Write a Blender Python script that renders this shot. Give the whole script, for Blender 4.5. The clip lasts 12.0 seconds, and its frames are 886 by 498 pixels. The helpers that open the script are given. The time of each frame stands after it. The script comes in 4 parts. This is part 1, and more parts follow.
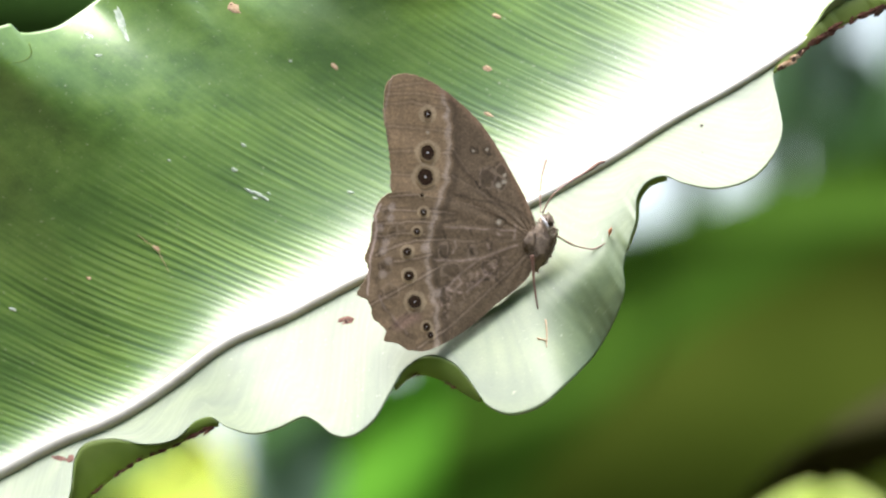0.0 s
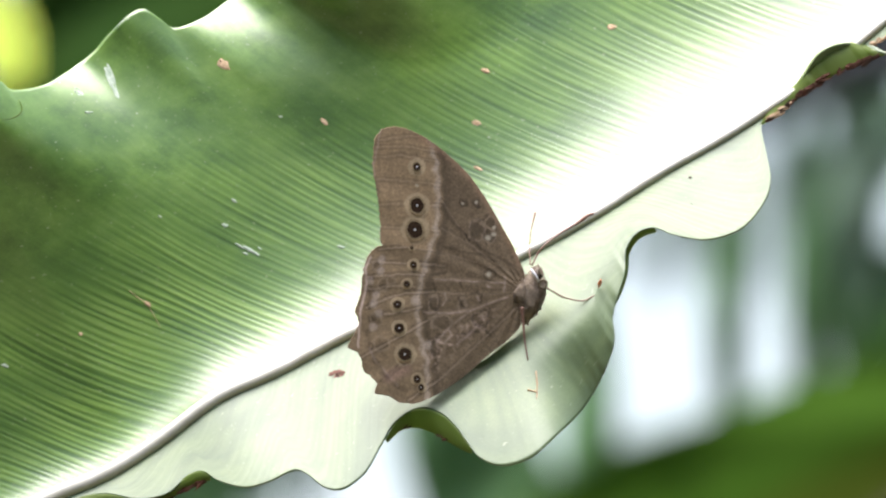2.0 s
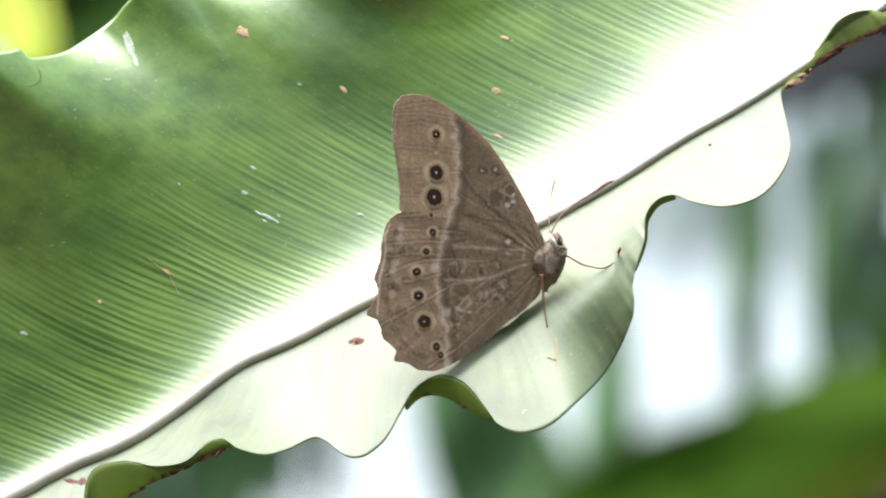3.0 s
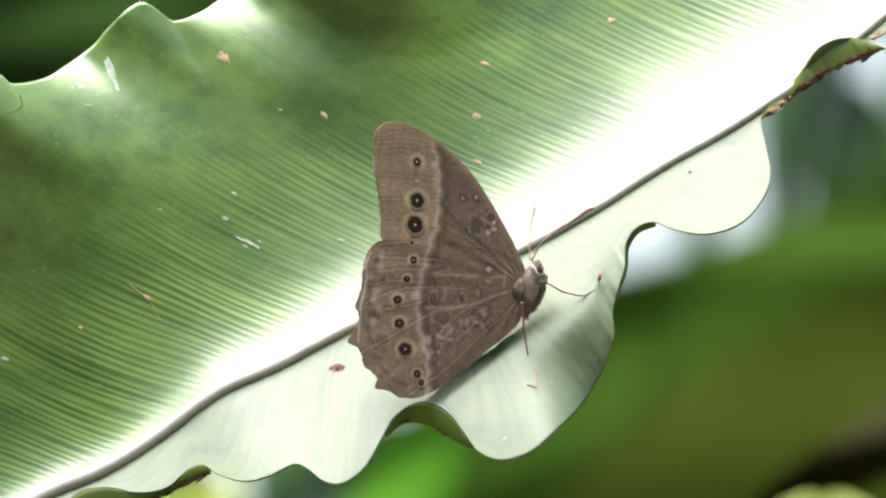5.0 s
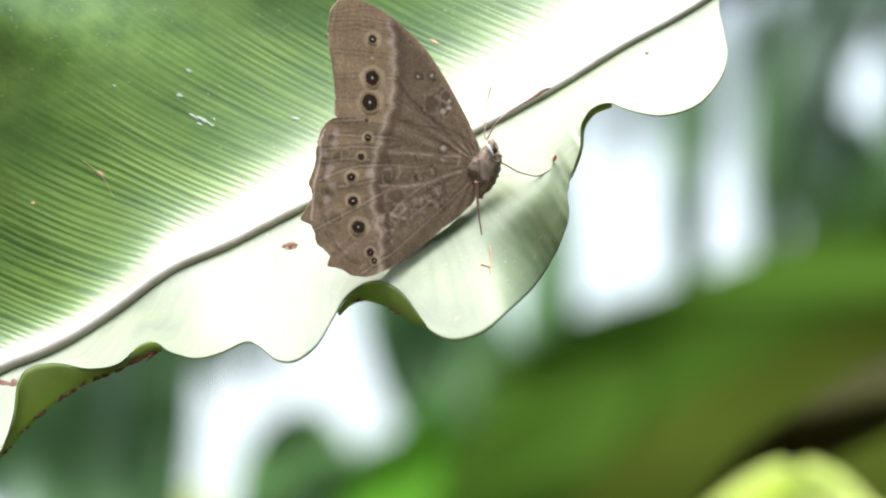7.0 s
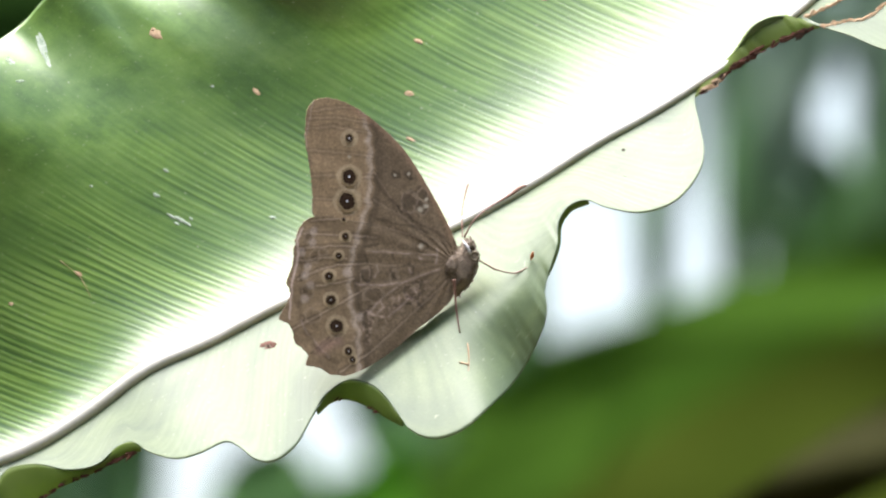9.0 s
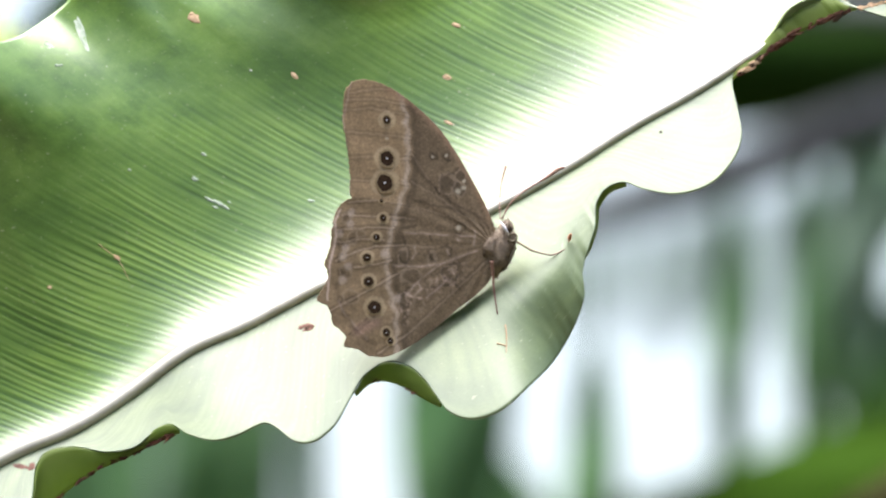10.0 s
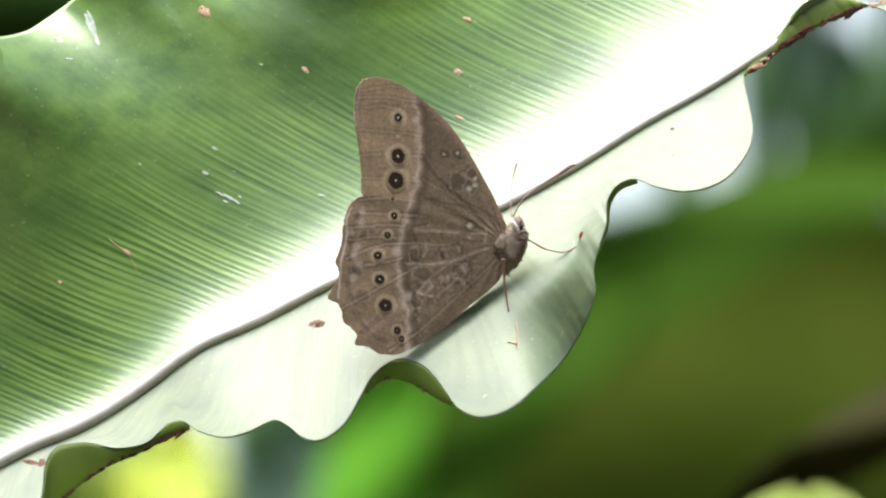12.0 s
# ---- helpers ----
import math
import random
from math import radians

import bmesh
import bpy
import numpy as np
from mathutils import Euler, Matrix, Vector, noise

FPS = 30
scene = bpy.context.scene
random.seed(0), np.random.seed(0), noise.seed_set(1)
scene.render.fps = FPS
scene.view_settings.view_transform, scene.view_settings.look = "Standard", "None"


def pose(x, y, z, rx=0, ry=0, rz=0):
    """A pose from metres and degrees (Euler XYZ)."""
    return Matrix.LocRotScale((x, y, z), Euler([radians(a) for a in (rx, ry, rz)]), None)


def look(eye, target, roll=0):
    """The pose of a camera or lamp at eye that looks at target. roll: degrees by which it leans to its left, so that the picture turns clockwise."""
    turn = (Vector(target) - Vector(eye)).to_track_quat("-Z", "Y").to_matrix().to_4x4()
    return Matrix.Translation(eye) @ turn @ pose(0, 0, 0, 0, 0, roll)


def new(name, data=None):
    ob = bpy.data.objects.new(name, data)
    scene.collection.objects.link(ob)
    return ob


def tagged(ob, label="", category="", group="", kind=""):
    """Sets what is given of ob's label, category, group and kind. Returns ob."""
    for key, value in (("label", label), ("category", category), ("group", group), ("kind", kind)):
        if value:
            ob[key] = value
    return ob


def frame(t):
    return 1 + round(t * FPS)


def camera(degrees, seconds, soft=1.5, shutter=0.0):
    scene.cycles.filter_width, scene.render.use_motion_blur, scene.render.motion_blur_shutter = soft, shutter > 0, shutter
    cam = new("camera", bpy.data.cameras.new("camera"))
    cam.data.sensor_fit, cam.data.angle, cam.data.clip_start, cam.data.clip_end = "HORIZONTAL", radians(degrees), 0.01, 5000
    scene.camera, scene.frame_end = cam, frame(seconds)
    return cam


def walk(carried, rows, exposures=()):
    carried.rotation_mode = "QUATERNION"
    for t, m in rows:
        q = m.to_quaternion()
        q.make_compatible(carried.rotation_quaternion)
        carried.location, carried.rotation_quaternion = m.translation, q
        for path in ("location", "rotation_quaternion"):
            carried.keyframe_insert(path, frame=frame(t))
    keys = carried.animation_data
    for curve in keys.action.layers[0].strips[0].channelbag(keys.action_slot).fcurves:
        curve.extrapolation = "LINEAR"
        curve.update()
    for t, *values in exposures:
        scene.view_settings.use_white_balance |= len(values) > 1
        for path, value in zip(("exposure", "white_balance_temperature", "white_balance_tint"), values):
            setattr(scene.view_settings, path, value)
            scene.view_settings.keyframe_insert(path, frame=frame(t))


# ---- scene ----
cam = camera(2.48, 12.0, soft=2.3)
cam.data.dof.use_dof = True
cam.data.dof.focus_distance = 2.99
cam.data.dof.aperture_fstop = 74.0

# A long lens three metres from the leaf, tipped six degrees up.
# BASE: x to the right, y away from the lens, z up; its origin lies three metres in front of the lens.
BASE = pose(0, 0, 1.5, 6.0) @ Matrix.Translation((0, 3.0, 0))
# seconds; sideways, away and up in millimetres; pitch, yaw and lean in degrees
PATH = [
    (0, 0.0, 0.0, 0.0, 0.000, 0.000, -0.00),
    (0.1, 1.6, 0.2, -6.7, 0.080, -0.016, 0.04),
    (0.2, 7.7, 0.5, -18.3, 0.223, 0.030, 0.08),
    (0.3, 8.3, 0.7, -26.4, 0.333, 0.036, 0.13),
    (0.4, 9.5, 1.0, -33.4, 0.431, 0.092, 0.17),
    (0.5, 7.7, 1.2, -34.0, 0.458, 0.099, 0.21),
    (0.6, 7.0, 0.6, -27.1, 0.435, 0.121, 0.22),
    (0.7, 4.7, 0.0, -16.3, 0.390, 0.107, 0.23),
    (0.8, 3.5, -0.6, -7.4, 0.316, 0.063, 0.25),
    (0.9, 1.6, -1.2, 1.4, 0.163, 0.026, 0.26),
    (1, 1.9, -1.8, 8.8, 0.017, 0.012, 0.27),
    (1.1, 0.7, -2.5, 13.4, -0.076, -0.012, 0.27),
    (1.2, 0.4, -3.2, 13.1, -0.074, -0.020, 0.27),
    (1.3, 0.9, -4.0, 6.7, 0.043, -0.012, 0.27),
    (1.4, 2.7, -4.7, -3.3, 0.230, 0.022, 0.27),
    (1.5, 5.9, -5.4, -14.4, 0.437, 0.082, 0.27),
    (1.6, 7.5, -6.1, -22.3, 0.586, 0.113, 0.29),
    (1.7, 9.2, -6.9, -29.2, 0.714, 0.146, 0.31),
    (1.8, 9.8, -7.6, -33.3, 0.789, 0.158, 0.33),
    (1.9, 9.5, -8.3, -32.6, 0.774, 0.153, 0.35),
    (2, 8.2, -9.0, -28.2, 0.686, 0.128, 0.37),
    (2.1, 5.7, -8.4, -19.2, 0.517, 0.085, 0.42),
    (2.2, 3.4, -7.8, -7.9, 0.306, 0.047, 0.47),
    (2.3, 1.8, -7.2, 1.1, 0.137, 0.021, 0.51),
    (2.4, 0.4, -6.6, 6.9, 0.031, -0.001, 0.56),
    (2.5, -0.6, -6.0, 9.3, -0.012, -0.015, 0.61),
    (2.6, -1.2, -6.0, 6.9, 0.011, -0.021, 0.57),
    (2.7, -0.8, -6.0, 1.9, 0.086, -0.007, 0.53),
    (2.8, 1.8, -6.0, -8.2, 0.257, 0.049, 0.48),
    (2.9, 5.7, -6.0, -21.0, 0.479, 0.130, 0.44),
    (3, 8.1, -6.0, -32.4, 0.676, 0.181, 0.40),
    (3.2, 10.4, -7.0, -40.6, 0.848, 0.227, 0.35),
    (3.85, 0.7, -10.3, 8.9, -0.082, 0.017, 0.28),
    (4.5, 10.5, -13.6, -37.4, 0.820, 0.179, 0.20),
    (4.8, 7.8, -15.1, -25.5, 0.599, 0.116, 0.17),
    (4.9, 5.2, -13.6, -12.2, 0.355, 0.069, 0.26),
    (5, 2.7, -12.0, 1.7, 0.100, 0.023, 0.35),
    (5.1, 2.4, -12.7, 9.7, -0.082, -0.003, 0.26),
    (5.2, 3.0, -13.3, 12.6, -0.176, -0.022, 0.18),
    (5.3, 2.3, -13.9, 9.4, -0.178, -0.048, 0.09),
    (5.4, 3.2, -14.5, 1.6, -0.102, -0.050, 0.01),
    (5.5, 5.6, -15.1, -8.8, 0.041, -0.012, -0.08),
    (5.6, 9.0, -13.3, -20.0, 0.245, 0.034, -0.06),
    (5.7, 11.1, -11.4, -30.5, 0.456, 0.063, -0.04),
    (5.8, 13.0, -9.6, -38.2, 0.609, 0.088, -0.02),
    (5.9, 13.0, -7.8, -40.9, 0.654, 0.088, 0.00),
    (6, 11.1, -6.0, -40.4, 0.628, 0.069, 0.02),
    (6.1, 10.2, -4.2, -33.4, 0.483, 0.052, -0.03),
    (6.2, 7.9, -2.4, -23.3, 0.260, 0.016, -0.08),
    (6.3, 5.5, -0.6, -11.7, 0.022, -0.028, -0.14),
    (6.4, 3.6, 1.2, -3.4, -0.152, -0.066, -0.19),
    (6.5, 3.4, 3.0, -0.4, -0.238, -0.080, -0.24),
    (6.6, 2.7, 2.8, 1.3, -0.294, -0.099, -0.25),
    (6.7, 2.7, 2.6, 1.1, -0.309, -0.112, -0.27),
    (6.8, 4.1, 2.5, -2.0, -0.263, -0.093, -0.28),
    (6.9, 7.2, 2.3, -14.2, 0.009, -0.033, -0.30),
    (7, 9.4, 2.1, -26.7, 0.305, 0.023, -0.31),
    (7.1, 10.7, 2.0, -35.6, 0.522, 0.059, -0.28),
    (7.2, 10.0, 1.9, -41.0, 0.667, 0.062, -0.25),
    (7.95, 1.8, 1.1, 10.4, -0.241, -0.143, -0.09),
    (8.6, 12.7, 0.4, -43.5, 0.863, 0.024, 0.06),
    (8.8, 13.2, 0.2, -38.4, 0.786, 0.021, 0.10),
    (8.9, 10.6, 0.1, -29.0, 0.614, -0.021, 0.11),
    (9, 7.5, 0.0, -14.1, 0.338, -0.075, 0.12),
    (9.1, 5.5, 0.0, 0.6, 0.078, -0.107, 0.16),
    (9.2, 3.8, 0.0, 9.8, -0.076, -0.121, 0.20),
    (9.3, 2.4, 0.0, 12.9, -0.138, -0.118, 0.23),
    (9.4, 1.3, 0.0, 12.2, -0.134, -0.104, 0.27),
    (9.5, 2.1, 0.0, 8.2, -0.059, -0.066, 0.31),
    (9.7, 7.3, -1.2, -11.1, 0.278, 0.031, 0.27),
    (9.8, 9.2, -1.8, -27.0, 0.568, 0.066, 0.24),
    (9.9, 12.5, -2.4, -40.3, 0.805, 0.129, 0.22),
    (10, 14.3, -3.0, -47.5, 0.926, 0.161, 0.20),
    (10.1, 14.9, -1.4, -44.8, 0.889, 0.174, 0.15),
    (10.2, 11.4, 0.1, -35.6, 0.725, 0.109, 0.10),
    (10.3, 9.5, 1.7, -20.9, 0.457, 0.073, 0.05),
    (10.4, 5.5, 3.2, -7.9, 0.220, -0.003, -0.00),
    (10.5, 4.5, 4.8, 2.9, 0.025, -0.020, -0.05),
    (10.6, 3.5, 3.8, 7.8, -0.078, -0.031, -0.06),
    (10.8, 3.4, 1.9, 8.3, -0.104, -0.016, -0.09),
    (11, 4.0, 0.0, -3.9, 0.113, 0.013, -0.11),
    (11.1, 4.4, 0.8, -14.9, 0.315, 0.025, -0.12),
    (11.2, 9.1, 1.7, -29.9, 0.592, 0.117, -0.12),
    (11.3, 12.1, 2.5, -41.6, 0.805, 0.177, -0.13),
    (11.4, 12.7, 3.4, -47.8, 0.914, 0.191, -0.13),
    (11.5, 12.0, 4.2, -44.1, 0.833, 0.182, -0.14),
    (11.6, 10.7, 3.4, -35.6, 0.675, 0.150, -0.09),
    (11.7, 7.2, 2.5, -22.7, 0.432, 0.075, -0.05),
    (11.8, 2.8, 1.7, -7.7, 0.147, -0.015, -0.00),
    (12, 2.4, 0.0, 3.9, -0.065, -0.036, 0.09),
]


def hold(x, y, z, pitch, yaw, lean):
    """The camera's pose, from millimetres and degrees off its rest place."""
    turn = pose(0, 0, 0, 0, 0, yaw) @ pose(0, 0, 0, pitch) @ pose(0, 0, 0, 0, lean)
    return BASE @ Matrix.Translation((x / 1000, y / 1000 - 3.0, z / 1000)) @ turn @ pose(0, 0, 0, 90)


# the picture brightens and darkens a little as the lens swings
walk(cam, [(r[0], hold(*r[1:])) for r in PATH],
     [(0, 2.76, 6500, 12.5), (0.5, 2.8, 6500, 12.5), (1, 2.68, 6500, 12.5), (2, 2.62, 6500, 12.5), (3, 2.78, 6500, 12.5), (5, 2.62, 6500, 12.5), (5.5, 2.7, 6500, 12.5), (6.5, 2.68, 6500, 12.5), (7, 2.9, 6500, 12.5), (9, 2.68, 6500, 12.5), (9.5, 2.76, 6500, 12.5), (10, 2.76, 6500, 12.5), (10.5, 2.68, 6500, 12.5), (12, 2.72, 6500, 12.5)])

# ---- light ----
SUN_ELEVATION, SUN_TURN = 78.0, -60.0
world = bpy.data.worlds.new("sky")
scene.world = world
world.use_nodes = True
wt = world.node_tree
sky = wt.nodes.new("ShaderNodeTexSky")
sky.sky_type, sky.sun_disc = "NISHITA", False
sky.sun_elevation, sky.sun_rotation = radians(SUN_ELEVATION), radians(SUN_TURN)
sky.air_density, sky.dust_density, sky.ozone_density = 1.0, 4.0, 0.4
background = wt.nodes["Background"]
background.inputs["Strength"].default_value = 0.062
wt.links.new(sky.outputs[0], background.inputs[0])

sun = new("sun", bpy.data.lights.new("sun", "SUN"))
sun.data.energy, sun.data.angle, sun.data.color = 2.3, radians(70), (1.0, 0.98, 0.965)
az, el = radians(SUN_TURN), radians(SUN_ELEVATION)
sun_way = Vector((math.sin(az) * math.cos(el), -math.cos(az) * math.cos(el) * 0.4, math.sin(el)))
sun.matrix_world = look(sun_way * 30, (0, 0, 0))


# ---- materials ----
def material(name, rough=0.5, spec=0.5):
    """A node material: its principled node and a way to add and wire nodes."""
    m = bpy.data.materials.new(name)
    m.use_nodes = True
    t = m.node_tree
    p = t.nodes["Principled BSDF"]
    p.inputs["Roughness"].default_value = rough
    p.inputs["Specular IOR Level"].default_value = spec

    def add(kind, **sets):
        n = t.nodes.new("ShaderNode" + kind)
        for k, v in sets.items():
            if k in n.inputs:
                n.inputs[k].default_value = v
        return n

    return m, p, t, add


def ramp_of(add, t, source, stops):
    r = add("ValToRGB")
    e = r.color_ramp.elements
    while len(e) < len(stops):
        e.new(0.5)
    for s, (at, c) in zip(e, stops):
        s.position, s.color = at, (*c, 1)
    t.links.new(source, r.inputs[0])
    return r


def mixed(add, t, factor, a, b, blend="MIX"):
    n = t.nodes.new("ShaderNodeMix")
    n.data_type, n.blend_type = "RGBA", blend
    for sock, v in ((n.inputs[0], factor), (n.inputs[6], a), (n.inputs[7], b)):
        if isinstance(v, (int, float)):
            sock.default_value = v
        elif isinstance(v, tuple):
            sock.default_value = (*v, 1)
        else:
            t.links.new(v, sock)
    return n.outputs[2]


def let_light_through(m, p, t, add, colour, share):
    """Some of the light comes through from the far side, as in a thin leaf."""
    through_leaf = add("BsdfTranslucent")
    if isinstance(colour, tuple):
        through_leaf.inputs[0].default_value = (*colour, 1)
    else:
        t.links.new(colour, through_leaf.inputs[0])
    both = add("MixShader")
    both.inputs[0].default_value = share
    t.links.new(p.outputs[0], both.inputs[1])
    t.links.new(through_leaf.outputs[0], both.inputs[2])
    t.links.new(both.outputs[0], t.nodes["Material Output"].inputs[0])


def leaf_material(name, deep, fresh, pale, rough, relief, coat=0.5, calmness=0.16):
    """Waxy fern blade: fine side veins, blotches and scurf; its UV is in millimetres, across and along the veins."""
    m, p, t, add = material(name, rough, 0.6)
    uv = add("UVMap")
    stretch = add("Mapping")
    stretch.inputs["Scale"].default_value = (0.30, 0.012, 1)
    t.links.new(uv.outputs[0], stretch.inputs[0])
    drift = add("TexNoise", Scale=1.0, Detail=4.0, Roughness=0.6)
    t.links.new(stretch.outputs[0], drift.inputs["Vector"])
    axes = add("SeparateXYZ")
    t.links.new(uv.outputs[0], axes.inputs[0])
    wave = add("Math")
    wave.operation = "MULTIPLY_ADD"
    wave.inputs[1].default_value = 2 * math.pi / 1.25
    bent = add("Math")
    bent.operation = "MULTIPLY"
    bent.inputs[1].default_value = 16.0
    t.links.new(drift.outputs[0], bent.inputs[0])
    t.links.new(axes.outputs[0], wave.inputs[0])
    t.links.new(bent.outputs[0], wave.inputs[2])
    crest = add("Math")
    crest.operation = "SINE"
    t.links.new(wave.outputs[0], crest.inputs[0])
    spread = add("TexNoise", Scale=1.0, Detail=3.0, Roughness=0.65)
    shift = add("Mapping")
    shift.inputs["Scale"].default_value = (0.5, 0.03, 1)
    t.links.new(uv.outputs[0], shift.inputs[0])
    t.links.new(shift.outputs[0], spread.inputs["Vector"])
    patch = add("TexNoise", Scale=0.045, Detail=2.0, Roughness=0.5)
    t.links.new(uv.outputs[0], patch.inputs["Vector"])
    share = add("MapRange")
    for k, value in enumerate((0.35, 0.65, 0.25 * relief, relief)):
        share.inputs[1 + k].default_value = value
    t.links.new(patch.outputs[0], share.inputs[0])
    ridge = add("Math")
    ridge.operation = "MULTIPLY_ADD"
    t.links.new(share.outputs[0], ridge.inputs[1])
    t.links.new(crest.outputs[0], ridge.inputs[0])
    calm = add("MapRange")
    for k, value in enumerate((0.2, 0.8, 0.5 - calmness, 0.5 + calmness)):
        calm.inputs[1 + k].default_value = value
    t.links.new(spread.outputs[0], calm.inputs[0])
    t.links.new(calm.outputs[0], ridge.inputs[2])
    far = add("MapRange")
    for k, value in enumerate((21.0, 35.0, 1.0, 0.1)):
        far.inputs[1 + k].default_value = value
    t.links.new(axes.outputs[1], far.inputs[0])
    flat = add("Mix")
    flat.data_type = "FLOAT"
    t.links.new(far.outputs[0], flat.inputs[0])
    cloud = add("TexNoise", Scale=0.12, Detail=6.0, Roughness=0.7)
    t.links.new(uv.outputs[0], cloud.inputs["Vector"])
    t.links.new(cloud.outputs[0], flat.inputs[2])
    t.links.new(ridge.outputs[0], flat.inputs[3])
    vein = flat
    blotch = add("TexNoise", Scale=0.05, Detail=4.0, Roughness=0.6)
    t.links.new(uv.outputs[0], blotch.inputs["Vector"])
    scurf = add("TexNoise", Scale=1.5, Detail=2.0, Roughness=0.6)
    t.links.new(uv.outputs[0], scurf.inputs["Vector"])
    c1 = ramp_of(add, t, vein.outputs[0], [(0.30, deep), (0.50, fresh), (0.74, pale)])
    c2 = ramp_of(add, t, blotch.outputs[0], [(0.35, (0.6, 0.66, 0.6)), (0.65, (1.25, 1.2, 1.0))])
    col = mixed(add, t, 1.0, c1.outputs[0], c2.outputs[0], "MULTIPLY")
    grain = add("TexNoise", Scale=4.5, Detail=2.0, Roughness=0.6)
    t.links.new(uv.outputs[0], grain.inputs["Vector"])
    c3 = ramp_of(add, t, grain.outputs[0], [(0.3, (0.86, 0.87, 0.86)), (0.7, (1.14, 1.13, 1.12))])
    col = mixed(add, t, 1.0, col, c3.outputs[0], "MULTIPLY")
    fleck = ramp_of(add, t, scurf.outputs[0], [(0.66, (0, 0, 0)), (0.74, (1, 1, 1))])
    col = mixed(add, t, fleck.outputs[0], col, (0.30, 0.36, 0.20))
    t.links.new(col, p.inputs["Base Color"])
    bump = add("Bump", Strength=0.3, Distance=0.0003)
    t.links.new(vein.outputs[0], bump.inputs["Height"])
    t.links.new(bump.outputs[0], p.inputs["Normal"])
    p.inputs["Coat Weight"].default_value = coat
    p.inputs["Coat Roughness"].default_value = rough * 1.15
    let_light_through(m, p, t, add, (0.16, 0.30, 0.05), 0.15)
    return m


def wing_material():
    """Scaly wing: pattern colours from the mesh, fine scale grain on top."""
    m, p, t, add = material("wing_scales", 0.75, 0.25)
    tone = add("Attribute")
    tone.attribute_name = "pattern"
    co = add("TexCoord")
    grain = add("TexNoise", Scale=3500.0, Detail=2.0, Roughness=0.7)
    t.links.new(co.outputs["Object"], grain.inputs["Vector"])
    mottle = add("TexNoise", Scale=420.0, Detail=4.0, Roughness=0.65)
    t.links.new(co.outputs["Object"], mottle.inputs["Vector"])
    g = ramp_of(add, t, grain.outputs[0], [(0.3, (0.76, 0.76, 0.76)), (0.7, (1.24, 1.23, 1.21))])
    b = ramp_of(add, t, mottle.outputs[0], [(0.3, (0.88, 0.88, 0.88)), (0.7, (1.12, 1.11, 1.10))])
    col = mixed(add, t, 1.0, tone.outputs["Color"], g.outputs[0], "MULTIPLY")
    col = mixed(add, t, 1.0, col, b.outputs[0], "MULTIPLY")
    t.links.new(col, p.inputs["Base Color"])
    bump = add("Bump", Strength=0.25, Distance=0.0001)
    t.links.new(grain.outputs[0], bump.inputs["Height"])
    t.links.new(bump.outputs[0], p.inputs["Normal"])
    return m


def plain(name, a, b, scale, rough=0.7, spec=0.3, bump_by=0.0):
    """Two-tone noise material with light relief."""
    m, p, t, add = material(name, rough, spec)
    co = add("TexCoord")
    n = add("TexNoise", Scale=scale, Detail=4.0, Roughness=0.6)
    t.links.new(co.outputs["Object"], n.inputs["Vector"])
    r = ramp_of(add, t, n.outputs[0], [(0.3, a), (0.7, b)])
    t.links.new(r.outputs[0], p.inputs["Base Color"])
    if bump_by:
        bump = add("Bump", Strength=0.6, Distance=bump_by)
        t.links.new(n.outputs[0], bump.inputs["Height"])
        t.links.new(bump.outputs[0], p.inputs["Normal"])
    return m


LEAF = leaf_material("fern_blade", (0.050, 0.110, 0.023), (0.127, 0.236, 0.051), (0.214, 0.328, 0.100), 0.30, 0.18, 0.74)
# lower half: calmer veins, and sky sheen put into greyer base colours
LEAF_SHEEN = leaf_material("fern_blade_smooth_sheen", (0.064, 0.098, 0.046), (0.130, 0.190, 0.086), (0.225, 0.29, 0.155), 0.48, 0.04, 0.85, 0.09)


def leafy(name, a, b, scale, rough, spec, share):
    m = plain(name, a, b, scale, rough, spec)
    t = m.node_tree
    colour = tuple(min(1.0, 1.6 * c) for c in b)

    def add(kind):
        return t.nodes.new("ShaderNode" + kind)

    let_light_through(m, t.nodes["Principled BSDF"], t, add, colour, share)
    return m


UNDER = leafy("fern_underside", (0.125, 0.185, 0.040), (0.195, 0.26, 0.068), 300, 0.5, 0.3, 0.6)
RIB = plain("fern_midrib", (0.46, 0.45, 0.38), (0.62, 0.61, 0.54), 250, 0.35, 0.5, 0.0002)
WITHERED = plain("withered_margin", (0.035, 0.016, 0.01), (0.12, 0.05, 0.03), 900, 0.85, 0.2, 0.0004)
SCAR = plain("leaf_scar", (0.40, 0.26, 0.15), (0.62, 0.46, 0.30), 1500, 0.8, 0.2, 0.0002)
SORE = plain("leaf_sore", (0.085, 0.042, 0.03), (0.19, 0.10, 0.075), 1500, 0.8, 0.2, 0.0002)
SCURF = plain("pale_scurf", (0.30, 0.38, 0.28), (0.45, 0.50, 0.42), 1500, 0.8, 0.2, 0.0002)
HOLE = plain("leaf_pit", (0.02, 0.015, 0.01), (0.05, 0.03, 0.02), 1500, 0.9, 0.1)
WING = wing_material()
SPOT_RING = plain("eyespot_ring", (0.20, 0.148, 0.085), (0.30, 0.23, 0.135), 3500, 0.8, 0.2)
SPOT_DARK = plain("eyespot_dark", (0.018, 0.010, 0.006), (0.050, 0.031, 0.019), 3500, 0.9, 0.08)
SPOT_WHITE = plain("eyespot_pupil", (0.45, 0.45, 0.46), (0.70, 0.70, 0.72), 3500, 0.9, 0.1)
FUR = plain("thorax_fur", (0.13, 0.10, 0.074), (0.34, 0.275, 0.21), 1100, 0.9, 0.15, 0.0004)
